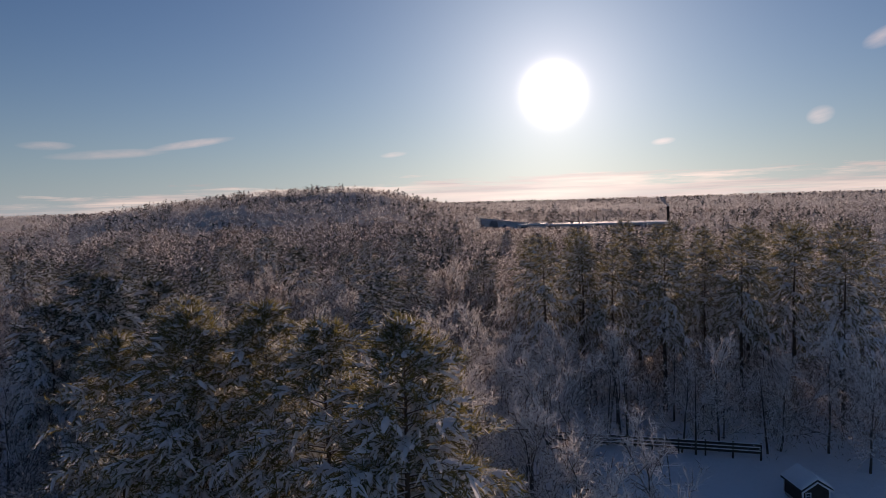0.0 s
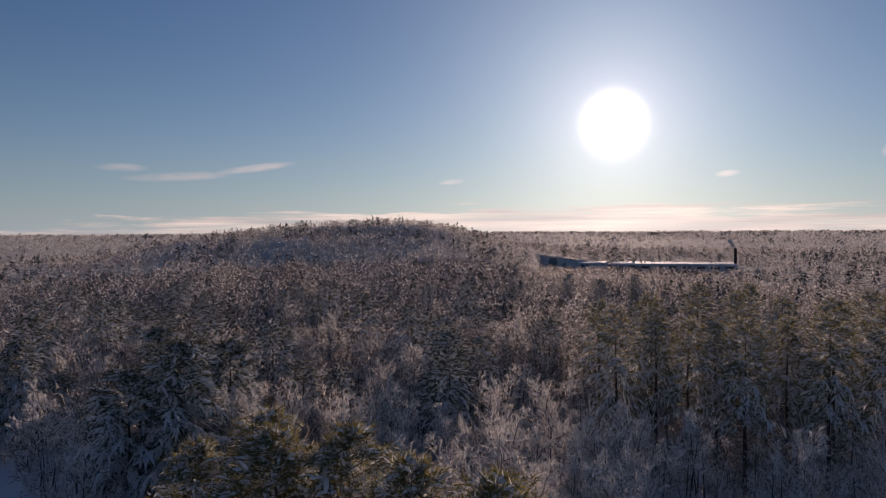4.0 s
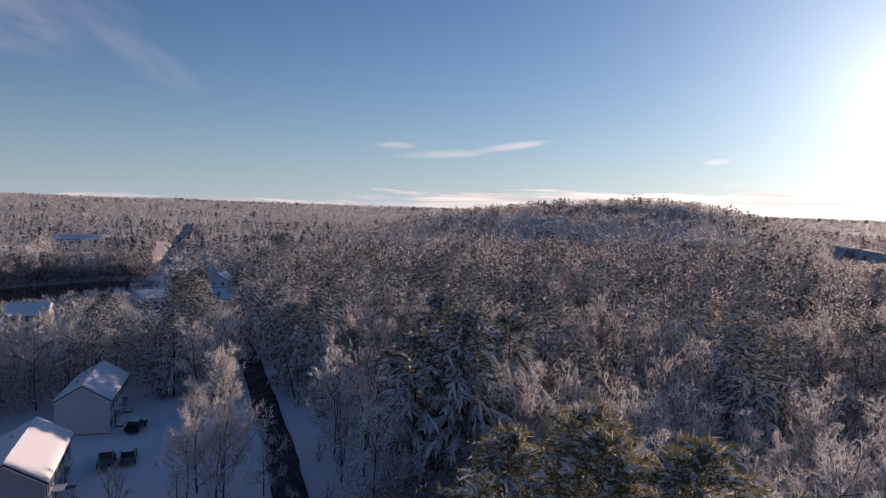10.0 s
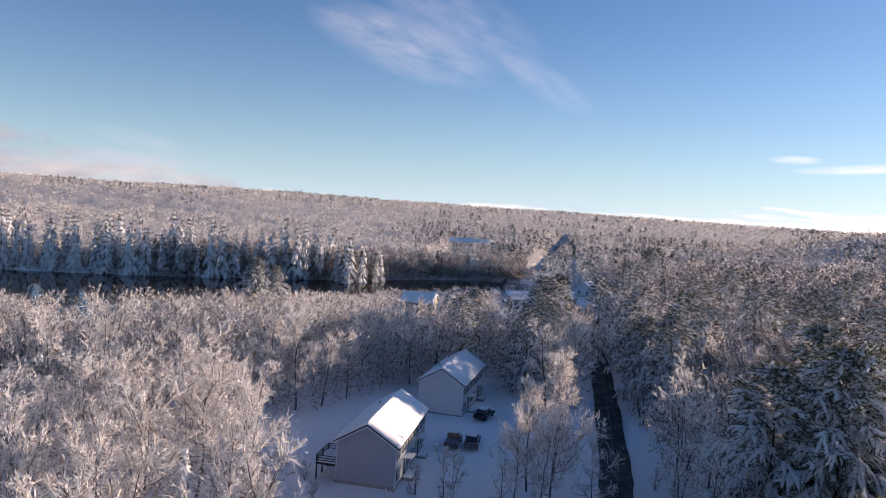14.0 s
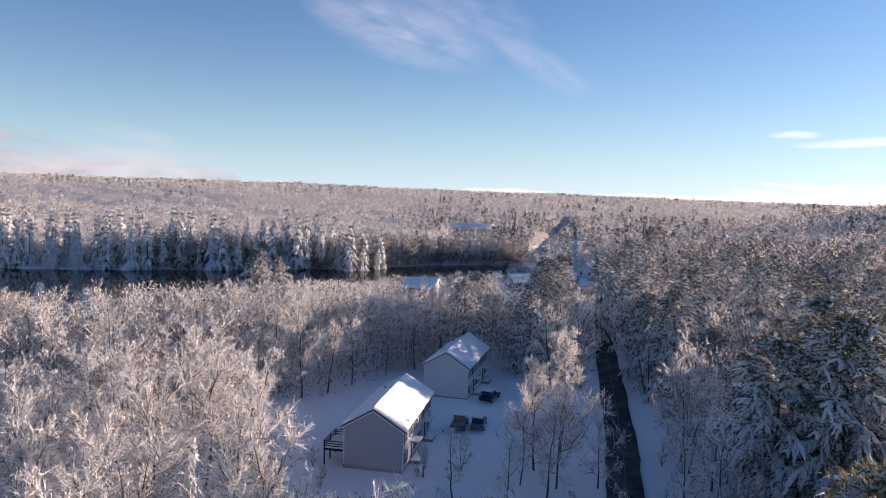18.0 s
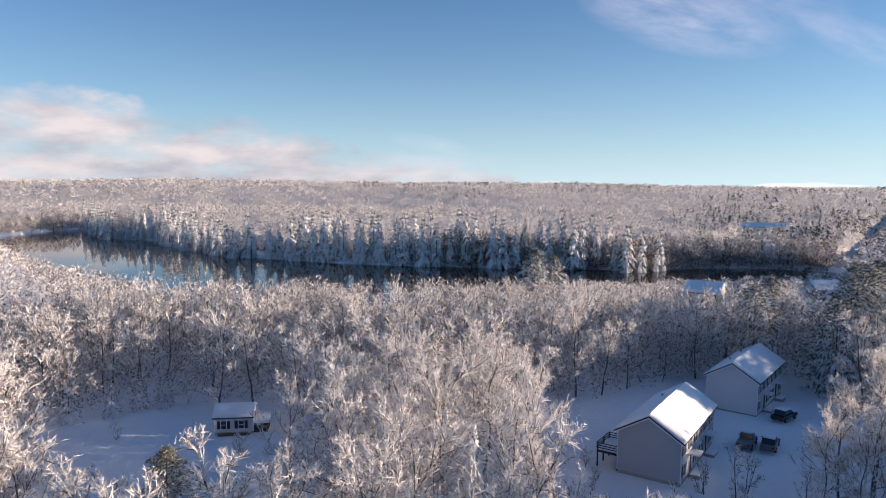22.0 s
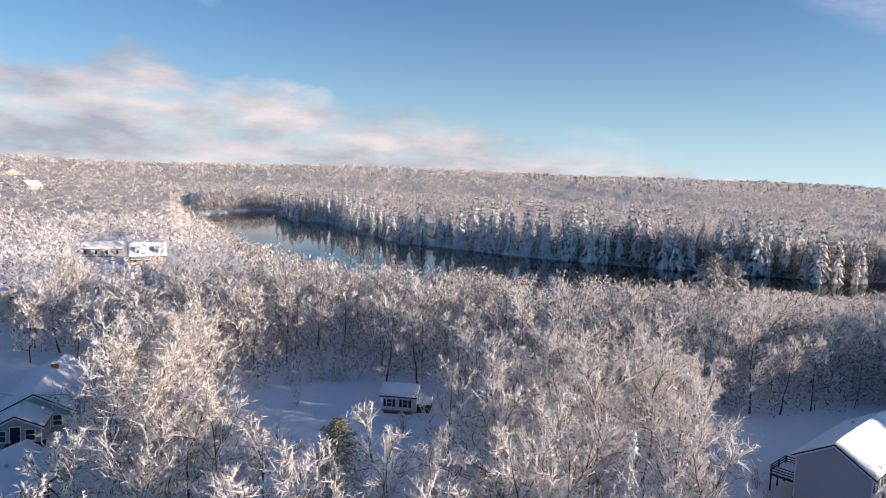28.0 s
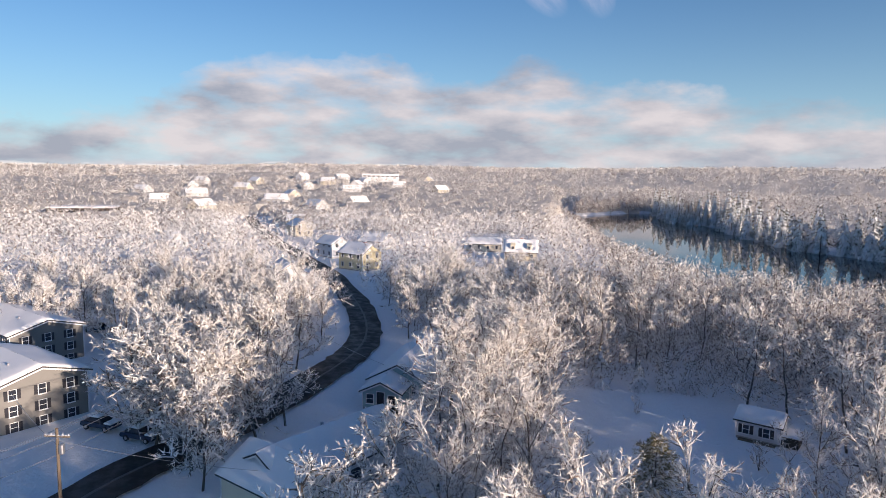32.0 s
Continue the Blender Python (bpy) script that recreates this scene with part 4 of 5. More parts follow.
# Bare trees on the rest of the far shore and round the pond's end.
for line, step, rows in ((POND[8:13], 4.6, 2), (POND[0:4], 6.5, 2), (POND[22:], 7.0, 1)):
    for a, b in zip(line, line[1:]):
        d = (b - a) / np.linalg.norm(b - a)
        nrm = np.array([-d[1], d[0]])
        if inside(POND, *(((a + b) / 2 + nrm * 3)[:, None]))[0]:
            nrm = -nrm
        for row in range(rows):
            for s in np.arange(rng.uniform(0, 4), np.linalg.norm(b - a), step):
                p = a + d * s + nrm * (3.5 + row * 5.5 + rng.uniform(-2, 2))
                put(SHORE, p[0], p[1], rng.uniform(9, 14), 13.5, group="bare trees on the far shore")


# ---- the woods farther off ----
far_bank = []
for a, b in zip(POND[8:12], POND[9:13]):
    d = (b - a) / np.linalg.norm(b - a)
    for s in np.arange(0, np.linalg.norm(b - a), 1.3):
        far_bank.append(a + d * s + np.array([-d[1], d[0]]) * rng.uniform(4, 26))


def far_wood(name, label, spots, mat, seed, conifer=False, tall=1.0):
    """Many crowns as loose twigs in one mesh; twigs are coarser farther off."""
    rnd = np.random.RandomState(seed)
    tris = []
    x, y = np.array(spots).T
    z = land(x, y)
    d = np.hypot(x, y)
    for lo, hi, n in ((0, 100, 140), (100, 200, 110), (200, 300, 70), (300, 450, 64), (450, 700, 46), (700, 1300, 30), (1300, 6000, 17)):
        m = (d >= lo) & (d < hi)
        c = int(m.sum())
        if not c:
            continue
        n = n // 4 if tall < 0.5 else int(n * 1.5) if conifer else n
        big = np.clip(d[m] / 900, 1, 4) ** 0.8
        h = rnd.uniform(9.5, 14, c) * (1.15 if conifer else 1.0) * np.clip(big, 1, 1.35)
        h = np.minimum(h, np.maximum(ceiling_of(x[m], y[m]) * rnd.uniform(0.8, 1.2, c), 2.0)) * tall
        R = rnd.uniform(2.8, 4.6, c) * np.clip(h / 9, 0.4, 1) * (0.62 if conifer else 1.0) * big
        u = rnd.uniform(0, 1, (c, n))
        a = rnd.uniform(0, 2 * math.pi, (c, n))
        if conifer:
            f = u
            rr = R[:, None] * (1 - f) * rnd.uniform(0.5, 1.0, (c, n))
            zz = h[:, None] * (0.12 + 0.86 * f)
            dz = -0.55
        else:
            f = u**0.8
            rr = R[:, None] * np.sqrt(np.clip(1 - (f * 1.7 - 0.75) ** 2, 0, 1)) * rnd.uniform(0.55, 1.0, (c, n))
            zz = h[:, None] * (0.14 + 0.82 * f)
            dz = 0.9
        p = np.stack([x[m][:, None] + rr * np.cos(a), y[m][:, None] + rr * np.sin(a), z[m][:, None] + zz], -1).reshape(-1, 3)
        dr = np.stack([np.cos(a), np.sin(a), np.full_like(a, dz)], -1).reshape(-1, 3) + rnd.normal(size=(c * n, 3)) * 0.7
        dd = np.repeat(d[m], n)
        w = np.clip(dd * np.interp(dd, (200, 330, 600, 1500), (0.00098, 0.00075, 0.00055, 0.0006)), 0.08, 8.0) * np.where(rnd.uniform(0, 1, c * n) < 0.22, 1.9, 0.85) * (1.5 if conifer else 1.0)
        ln = np.clip(w * (2.2 if conifer else 3.2), 0.55, 9) * rnd.uniform(0.7, 1.3, c * n)
        tris.append(slivers(p - np.array([0, 0, 0.2]), dr, ln, w, rnd))
    ob = new(name, tri_mesh(name, np.concatenate(tris), M[mat]))
    return tagged(ob, label, "woods", kind="stuff")


def spots_far(n, r0, r1, a0, a1, seed, power=1.0):
    rnd = np.random.RandomState(seed)
    u = rnd.uniform(0, 1, n)
    r = (r0 ** (2 * power) + u * (r1 ** (2 * power) - r0 ** (2 * power))) ** (1 / (2 * power))
    a = np.radians(rnd.uniform(a0, a1, n))
    x, y = r * np.sin(a), r * np.cos(a)
    ok = clear_of(x, y) & ~((x > 74) & (x < 112) & (y > -20) & (y < 34) & (rnd.uniform(0, 1, n) < 0.75))
    return np.stack([x[ok], y[ok]], -1)


far_wood("frosted_wood", "dense frosted bare woods beyond the houses", spots_far(2600, 136, 320, -58, 92, 41), "frost_far", 61)
far_wood("rimed_wood", "white rimed trees round the town", spots_far(1900, 150, 330, -106, -56, 42), "rime", 62, tall=0.92)
far_wood("brown_wood", "dense brown bare trees on the far bank", np.array(far_bank), "brown", 80)
far_wood("frosted_wood", "frosted woods stretching away", spots_far(8000, 320, 760, -106, 92, 43), "frost_far", 63)
far_wood("frosted_wood", "pale frosted forest to the horizon", spots_far(9000, 760, 2200, -106, 92, 44, 0.6), "frost_far", 64)
far_wood("frosted_wood", "hazy frosted forest on the horizon", spots_far(7000, 2200, 4800, -106, 92, 45, 0.6), "frost_far", 65)


def canopy(name, label, r0, r1, a0, a1, rings, spokes, height, mat, seed):
    """The closed mass of twigs under the tree tops of a far wood: an uneven sheet that sinks to the ground at clearings and edges."""
    R, A = np.meshgrid(np.geomspace(r0, r1, rings), np.radians(np.linspace(a0, a1, spokes)), indexing="ij")
    rnd = np.random.RandomState(seed)
    R = R * (1 + rnd.uniform(-0.004, 0.004, R.shape))
    x, y = R * np.sin(A), R * np.cos(A)
    edge = smooth01(r0, r0 * 1.08, R) * smooth01(np.radians(a0), np.radians(a0 + 3), A) * smooth01(np.radians(a1), np.radians(a1 - 2.5), A)
    top = ceiling_of(x, y)
    ok = clear_of(x, y) & ((top > 50) | (A > 1.0))
    for dx, dy in ((9, 0), (-9, 0), (0, 9), (0, -9)):
        ok &= clear_of(x + dx, y + dy)
    f = ok.astype(float)
    for _ in range(2):
        g = np.pad(f, 1, mode="edge")
        f = np.minimum(f, (g[:-2, 1:-1] + g[2:, 1:-1] + g[1:-1, :-2] + g[1:-1, 2:] + f) / 5)
    z = land(x, y) + edge * f * np.minimum(height, top * 0.7) * (0.75 + rnd.uniform(-0.05, 0.06, R.shape) + 0.15 * np.sin(x * 0.05) * np.sin(y * 0.043)) - 0.5 * (f < 0.5)
    n = spokes
    i, j = np.meshgrid(np.arange(rings - 1), np.arange(n - 1), indexing="ij")
    q = np.stack([i * n + j, (i + 1) * n + j, (i + 1) * n + j + 1, i * n + j + 1], -1).reshape(-1, 4)
    q = q[ok.ravel()[q].any(1)]
    ob = new(name, mesh_of(name, np.stack([x, y, z], -1).reshape(-1, 3).tolist(), q.tolist(), [M[mat]]))
    return tagged(ob, label, "woods", kind="stuff")


canopy("wood_mass", "frosted twig mass of the woods behind the pond", 262, 350, -58, 14, 16, 140, 8.0, "canopy_frost", 83)
canopy("wood_mass", "frosted twig mass of the far forest", 330, 4850, -106, 92, 110, 330, 9.0, "canopy_frost", 81)
# The hill sheet's dark brown stands in for shadow inside the crowns.
canopy("wood_mass", "brown twig mass of the hill woods, darkened for the shade inside", 150, 900, 14, 92, 80, 150, 7.5, "canopy_shaded_brown", 82)
far_wood("brown_wood", "dense brown bare woods on the hill", spots_far(2600, 132, 340, 14, 92, 55), "brown", 74)
far_wood("brown_wood", "brown bare woods beyond the hill", spots_far(4300, 340, 800, 22, 92, 56), "brown", 75)
far_wood("frosted_wood", "tangle of frosted bare trees", spots_far(300, 30, 138, 20, 92, 48), "frost_far", 68, tall=0.85)
far_wood("frosted_wood", "tangle of brown bare trees", spots_far(240, 40, 138, 22, 92, 49), "brown", 69, tall=0.75)
far_wood("frosted_wood", "tangle of frosted bare trees", spots_far(620, 40, 150, -60, 20, 50), "frost_far", 70, tall=0.9)
# This wood is added to stop low sun from reaching the fence yard.
far_wood("brown_wood", "dense brown wood added behind the fence to block low sun", spots_far(420, 112, 190, 58, 96, 57), "brown", 76)


def stems(name, label, spots, seed, lo, hi):
    """Thin trunks standing close in the woods."""
    rnd = np.random.RandomState(seed)
    x, y = np.array(spots).T
    n = len(x)
    p = np.stack([x, y, land(x, y) - 0.3], -1)
    hgt = np.minimum(rnd.uniform(lo, hi, n), np.maximum(ceiling_of(x, y), 1.0))
    d = np.stack([rnd.normal(size=n) * 0.06, rnd.normal(size=n) * 0.06, np.ones(n)], -1)
    tri = []
    for turn in (0.0, 1.05, 2.1):
        s = np.stack([np.full(n, math.cos(turn)), np.full(n, math.sin(turn)), np.zeros(n)], -1) * (0.013 * hgt)[:, None]
        tri.append(np.stack([p - s, p + s, p + d * hgt[:, None]], 1))
    ob = new(name, tri_mesh(name, np.concatenate(tri), M["bark"]))
    return tagged(ob, label, "trunks", kind="stuff")


stems("tree_trunks", "slim dark trunks standing close in the woods", spots_far(900, 60, 200, 12, 92, 58), 77, 8, 13)
far_wood("brush", "frosted thicket under the bare trees", spots_far(1300, 84, 170, -60, 14, 158), "frost_far", 177, tall=0.5)
far_wood("frosted_wood", "frosted crowns of low bare trees before the pond", spots_far(750, 108, 240, -54, 10, 159), "frost_far", 178)
far_wood("brown_wood", "brown crowns of low bare trees before the pond", spots_far(260, 108, 240, -54, 10, 160), "brown", 179)
reeds = []
for a, b in zip(POND[8:12], POND[9:13]):
    d = (b - a) / np.linalg.norm(b - a)
    for s in np.arange(0, np.linalg.norm(b - a), 0.11):
        reeds.append(a + d * s + np.array([-d[1], d[0]]) * rng.uniform(-0.4, 5.0))
far_wood("brush", "dry brown reeds on the far bank", np.array(reeds), "brown", 180, tall=0.36)
far_wood("brush", "tangled brown undergrowth between frosted trees", spots_far(1900, 25, 170, -60, 15, 152), "brown", 171, tall=0.3)
far_wood("brush", "low frosted brush between the trees", spots_far(2000, 20, 170, -60, 92, 52), "frost", 71, tall=0.28)
far_wood("brush", "low brown brush between the trees", spots_far(900, 20, 170, 15, 92, 53), "brown", 72, tall=0.25)
rb = np.random.RandomState(59)
far_wood("brush", "dense brown undergrowth behind the fence", np.stack([rb.uniform(77, 120, 620), rb.uniform(-26, 40, 620)], -1), "brown", 79, tall=0.5)
# Brush added for its dark colour, in place of deep shade on the snow.
far_wood("brush", "brown undergrowth added to darken the shaded ground beneath the pines", spots_far(420, 24, 75, 24, 52, 153), "brown", 172, tall=0.5)
bank_spots = []
for a, c in zip(POND, np.roll(POND, -1, 0)):
    d = c - a
    nrm = np.array([-d[1], d[0]]) / np.linalg.norm(d)
    if inside(POND, *(((a + c) / 2 + nrm * 2)[:, None]))[0]:
        nrm = -nrm
    for s in np.arange(0, 1, 1.0 / np.linalg.norm(d)):
        bank_spots.append(a + d * s + nrm * rng.uniform(1.0, 9.0))
far_wood("brush", "dry brown reeds and brush along the bank", np.array(bank_spots), "brown", 78, tall=0.42)
far_wood("brush", "low rimed brush and hedges in the town", spots_far(700, 45, 240, -106, -58, 54), "rime", 73, tall=0.3)


def clusters(n, r0, r1, a0, a1, seed, per, size):
    c = spots_far(n, r0, r1, a0, a1, seed, 0.7)
    rnd = np.random.RandomState(seed + 1)
    p = np.repeat(c, per, 0)
    p = p + rnd.normal(size=p.shape) * (size * np.hypot(p[:, 0], p[:, 1]) / 500)[:, None]
    return p[clear_of(p[:, 0], p[:, 1])]


far_wood("conifer_wood", "dark conifers standing among frosted trees", clusters(300, 150, 760, -2, 92, 46, 7, 12), "snowy_needles", 66, True)
far_wood("conifer_wood", "distant stands of dark conifers", clusters(110, 700, 3500, -30, 92, 47, 9, 14), "snowy_needles", 67, True)


# ---- buildings ----
def frame_bm(w, h, t=0.07, depth=0.08):
    bm = bmesh.new()
    add_box(bm, (-w / 2 - t, -depth, -t), (-w / 2, 0.02, h + t))
    add_box(bm, (w / 2, -depth, -t), (w / 2 + t, 0.02, h + t))
    add_box(bm, (-w / 2, -depth, -t), (w / 2, 0.02, 0))
    add_box(bm, (-w / 2, -depth, h), (w / 2, 0.02, h + t))
    add_box(bm, (-w / 2, -depth + 0.03, h / 2 - 0.025), (w / 2, 0.0, h / 2 + 0.025))
    return bm


def data(bm, name, mat):
    me = bpy.data.meshes.new(name)
    bm.to_mesh(me)
    bm.free()
    me.materials.append(M[mat])
    return me


WIN = {}


def window_data(w, h):
    if (w, h) not in WIN:
        sill = box((-w / 2 - 0.12, -0.14, -0.12), (w / 2 + 0.12, 0.0, -0.07))
        shut = bmesh.new()
        add_box(shut, (-0.2, -0.05, 0), (0.2, -0.004, h), 0.015)
        WIN[(w, h)] = (data(frame_bm(w, h), "window", "trim"), data(box((-w / 2, -0.03, 0), (w / 2, -0.01, h)), "pane", "glass"),
                       data(shut, "shutter", "shutter"), data(sill, "sill", "trim"), data(box((-w / 2 - 0.1, -0.14, -0.07), (w / 2 + 0.1, -0.03, 0.0), 0.02), "sill_snow", "snow"))
    return WIN[(w, h)]


def set_window(house, m, w=0.9, h=1.3, shutters=True, snow=True, far=False):
    fr, pane, shut, sill, cap = window_data(w, h)
    win = child("window", fr, house)
    win.matrix_basis = m
    child("pane", pane, win, "dark reflecting glass")
    if far:
        return win
    child("sill", sill, win)
    if snow:
        child("snow_cap", cap, win)
    if shutters:
        for s in (-1, 1):
            child("shutter", shut, win, "dark louvred shutter").location = (s * (w / 2 + 0.3), 0, 0)
    return win


def side_pose(side, along, z, length, width):
    """Where a window sits: side 'front' (-y), 'back' (+y), 'near' (-x gable), 'far' (+x gable)."""
    if side == "front":
        return pose(along, -width / 2, z)
    if side == "back":
        return pose(along, width / 2, z, 0, 0, 180)
    if side == "near":
        return pose(-length / 2, along, z, 0, 0, -90)
    return pose(length / 2, along, z, 0, 0, 90)


def set_door(house, m, mat="shutter", label="panelled door"):
    bm = box((-0.48, -0.05, 0), (0.48, -0.004, 2.05), 0.01)
    for a, b in ((-0.36, -0.05), (0.05, 0.36)):
        for lo, hi in ((0.2, 0.85), (1.0, 1.85)):
            add_box(bm, (a, -0.065, lo), (b, -0.05, hi))
    door = part("door", bm, mat, house, label)
    door.matrix_basis = m
    part("door_frame", frame_bm(0.98, 2.08, 0.09, 0.06), "trim", door)
    part("handle", box((0.36, -0.11, 0.95), (0.41, -0.05, 1.05), 0.01), "metal", door)
    return door


def gable_house(name, label, x, y, turn, length, width, eave, ridge, siding, windows=(), doors=(), over=0.4, snow=0.28, chimney=None, vents=(), z=None, bare_front=0.0):
    """A gable-roofed house. Its ridge runs along its own x; turn is the ridge's direction in degrees."""
    z = float(land(x, y)) if z is None else z
    ob = empty(name, pose(x, y, z, 0, 0, turn), label, "house")
    L, W = length / 2, width / 2
    part("foundation", box((-L + 0.03, -W + 0.03, -1.2), (L - 0.03, W - 0.03, 0.35)), "concrete", ob)
    part("wall", prism([(-W, 0.35), (W, 0.35), (W, eave), (0, ridge), (-W, eave)], -L, L), siding, ob)
    for sx in (-1, 1):
        for sy in (-1, 1):
            part("corner_board", box((sx * L - 0.07 if sx < 0 else sx * L - 0.05, sy * W - 0.07 if sy < 0 else sy * W - 0.05, 0.36),
                                     (sx * L + 0.05 if sx < 0 else sx * L + 0.07, sy * W + 0.05 if sy < 0 else sy * W + 0.07, eave - 0.05)), "trim", ob)
    k = (ridge - eave) / W
    lo = eave - k * over
    for s in (-1, 1):
        e = W + over
        part("roof_slope", prism([(0, ridge + 0.03), (s * e, lo + 0.03), (s * e, lo + 0.17), (0, ridge + 0.2)], -L - over, L + over), "shingle", ob)
        # The snow lies thick on the slope and rounds off at the eaves.
        bm = bmesh.new()
        rnd = random.Random(int(x * 7 + y * 3 + s))
        nx, ny = 14, 7
        top, low = [], []
        for i in range(nx + 1):
            ta, tb = [], []
            for j in range(ny + 1):
                yy = e * (1 - bare_front * (s < 0) * 0.5) * j / ny
                px = (-L - over + 0.03) + (length + 2 * over - 0.06) * i / nx
                base = ridge + 0.2 - k * yy
                edge = min(1.0, min(i, nx - i, ny - j + 0.2) / 1.2)
                th = snow * (0.35 + 0.65 * edge) * rnd.uniform(0.88, 1.1)
                ta.append(bm.verts.new((px, s * yy, base + th)))
                tb.append(bm.verts.new((px, s * yy, base + 0.004)))
            top.append(ta)
            low.append(tb)
        for i in range(nx):
            for j in range(ny):
                bm.faces.new((top[i][j], top[i + 1][j], top[i + 1][j + 1], top[i][j + 1]))
        for i in range(nx):
            bm.faces.new((top[i][ny], top[i + 1][ny], low[i + 1][ny], low[i][ny]))
        for j in range(ny):
            bm.faces.new((top[0][j], top[0][j + 1], low[0][j + 1], low[0][j]))
            bm.faces.new((top[nx][j], top[nx][j + 1], low[nx][j + 1], low[nx][j]))
        bmesh.ops.recalc_face_normals(bm, faces=bm.faces)
        for f in bm.faces:
            f.smooth = True
        part("roof_snow", bm, "snow", ob, "thick smooth layer of snow")
    for g in (-1, 1):
        for s in (-1, 1):
            part("rake_board", prism([(0, ridge + 0.02), (s * (W + over), lo + 0.02), (s * (W + over), lo - 0.16), (0, ridge - 0.16)], g * (L + over) - 0.03, g * (L + over) + 0.03), "trim", ob)
    for side, along, wz, w, h, sh in windows:
        set_window(ob, side_pose(side, along, wz, length, width), w, h, sh, far=math.hypot(x, y) > 140)
    for side, along, dz in doors:
        set_door(ob, side_pose(side, along, dz, length, width))
    if chimney:
        cx, cy, top = chimney
        c = part("chimney", box((cx - 0.4, cy - 0.4, eave), (cx + 0.4, cy + 0.4, top)), "brick", ob)
        part("snow_cap", box((cx - 0.42, cy - 0.42, top), (cx + 0.42, cy + 0.42, top + 0.15), 0.05), "snow", c)
    for vx, vy in vents:
        v = part("roof_vent", box((vx - 0.12, vy - 0.12, ridge - k * abs(vy)), (vx + 0.12, vy + 0.12, ridge - k * abs(vy) + 0.75), 0.02), "metal", ob)
    return ob


def two_storeys(length, side, n, z1=0.95, z2=3.55, w=0.9, h=1.35, skip=()):
    out = []
    for i in range(n):
        a = -length / 2 + length * (i + 0.5) / n
        if i not in skip:
            out.append((side, a, z1, w, h, True))
        out.append((side, a, z2, w, h, True))
    return out


# The two white houses by the lane: gable ends towards the clearing.
def pale_house(label, front, ridge_way, length, eave, ridge, siding, n, skip, doors, vents):
    """A two-storey house from the middle of its front gable and the way that its ridge runs."""
    u = np.array(ridge_way) / math.hypot(*ridge_way)
    c = np.array(front) + u * length / 2
    return gable_house("duplex_house", label, c[0], c[1], math.degrees(math.atan2(u[1], u[0])), length, 7.0, eave, ridge, siding,
                       two_storeys(length, "front", n, z1=0.9, z2=3.3, h=1.25, skip=skip), [("front", d, 0.4) for d in doors], vents=vents)


house_a = pale_house("two-storey pale grey house with snow roof lit by low sun", (-7.05, 75.3), (0.19, 0.982), 15.0, 5.0, 7.1, "grey_siding", 6, (1, 4), (-3.6, 3.6), ((2.5, 1.5),))
house_b = pale_house("two-storey white house with smooth snow roof in shade", (1.35, 103.6), (0.262, 0.965), 15.0, 5.1, 7.2, "white_siding", 6, (1, 4), (-3.6, 3.6), ((-3, 1.6), (3, 1.6)))


def deck(house, x0, x1, y0, y1, top, snow=True):
    d = part("deck", box((x0, y0, top - 0.2), (x1, y1, top)), "dark_wood", house, "raised wooden deck with snow on it")
    for px in (x0 + 0.1, (x0 + x1) / 2, x1 - 0.1):
        for py in (y0 + 0.1, y1 - 0.1):
            part("post", box((px - 0.07, py - 0.07, -0.8), (px + 0.07, py + 0.07, top + 0.95)), "dark_wood", d)
    far = y1 if abs(y1) > abs(y0) else y0
    for zz in (0.35, 0.62, 0.9):
        part("rail", box((x0, far - 0.04, top + zz - 0.05), (x1, far + 0.04, top + zz + 0.03)), "dark_wood", d)
        for px in (x0, x1):
            part("rail", box((px - 0.04, min(y0, y1), top + zz - 0.05), (px + 0.04, max(y0, y1), top + zz + 0.03)), "dark_wood", d)
    part("deck_snow", box((x0 + 0.08, min(y0, y1) + 0.1, top + 0.004), (x1 - 0.08, max(y0, y1) - 0.1, top + 0.24), 0.08), "snow", d)
    return d


deck(house_a, -7.2, -3.2, 3.55, 6.1, 1.9)
for hs, xs in ((house_a, (-3.6, 3.6)), (house_b, (-3.6, 3.6))):
    for px in xs:
        st = part("stoop", box((px - 0.9, -4.8, -0.3), (px + 0.9, -3.55, 0.38), 0.02), "concrete", hs, "snowy concrete stoop")
        part("snow_cap", box((px - 0.88, -4.78, 0.384), (px + 0.88, -3.7, 0.52), 0.05), "snow", st)
        part("canopy", box((px - 0.9, -4.7, 2.65), (px + 0.9, -3.52, 2.8), 0.02), "trim", hs, "small flat door canopy")


# Houses along the river and the street.
def simple_house(label, x, y, turn, L, W, eave, ridge, siding, name="house", sides=("front", "back", "near", "far"), storeys=1, **more):
    wins = []
    for side in sides:
        run = L if side in ("front", "back") else W
        n = max(2, int(run / (2.8 if math.hypot(x, y) < 350 else 4.0)))
        for i in range(n):
            a = -run / 2 + run * (i + 0.5) / n
            for s in range(storeys):
                wins.append((side, a, 1.0 + 2.65 * s, 0.85, 1.25, True))
    return gable_house(name, label, x, y, turn, L, W, eave, ridge, siding, wins, **more)


simple_house("small white house with snowy roof beside the river", 57, 259, 60, 9, 6.5, 3.0, 5.2, "white_siding", chimney=(2, 0.3, 6.0))
simple_house("low white house half hidden by pines", 27, 222, 20, 10, 6.5, 2.8, 4.8, "white_siding")
simple_house("yellow house with snowy roof among bare trees", -5, 190, -12, 9, 7, 5.0, 7.2, "yellow_siding", storeys=2)
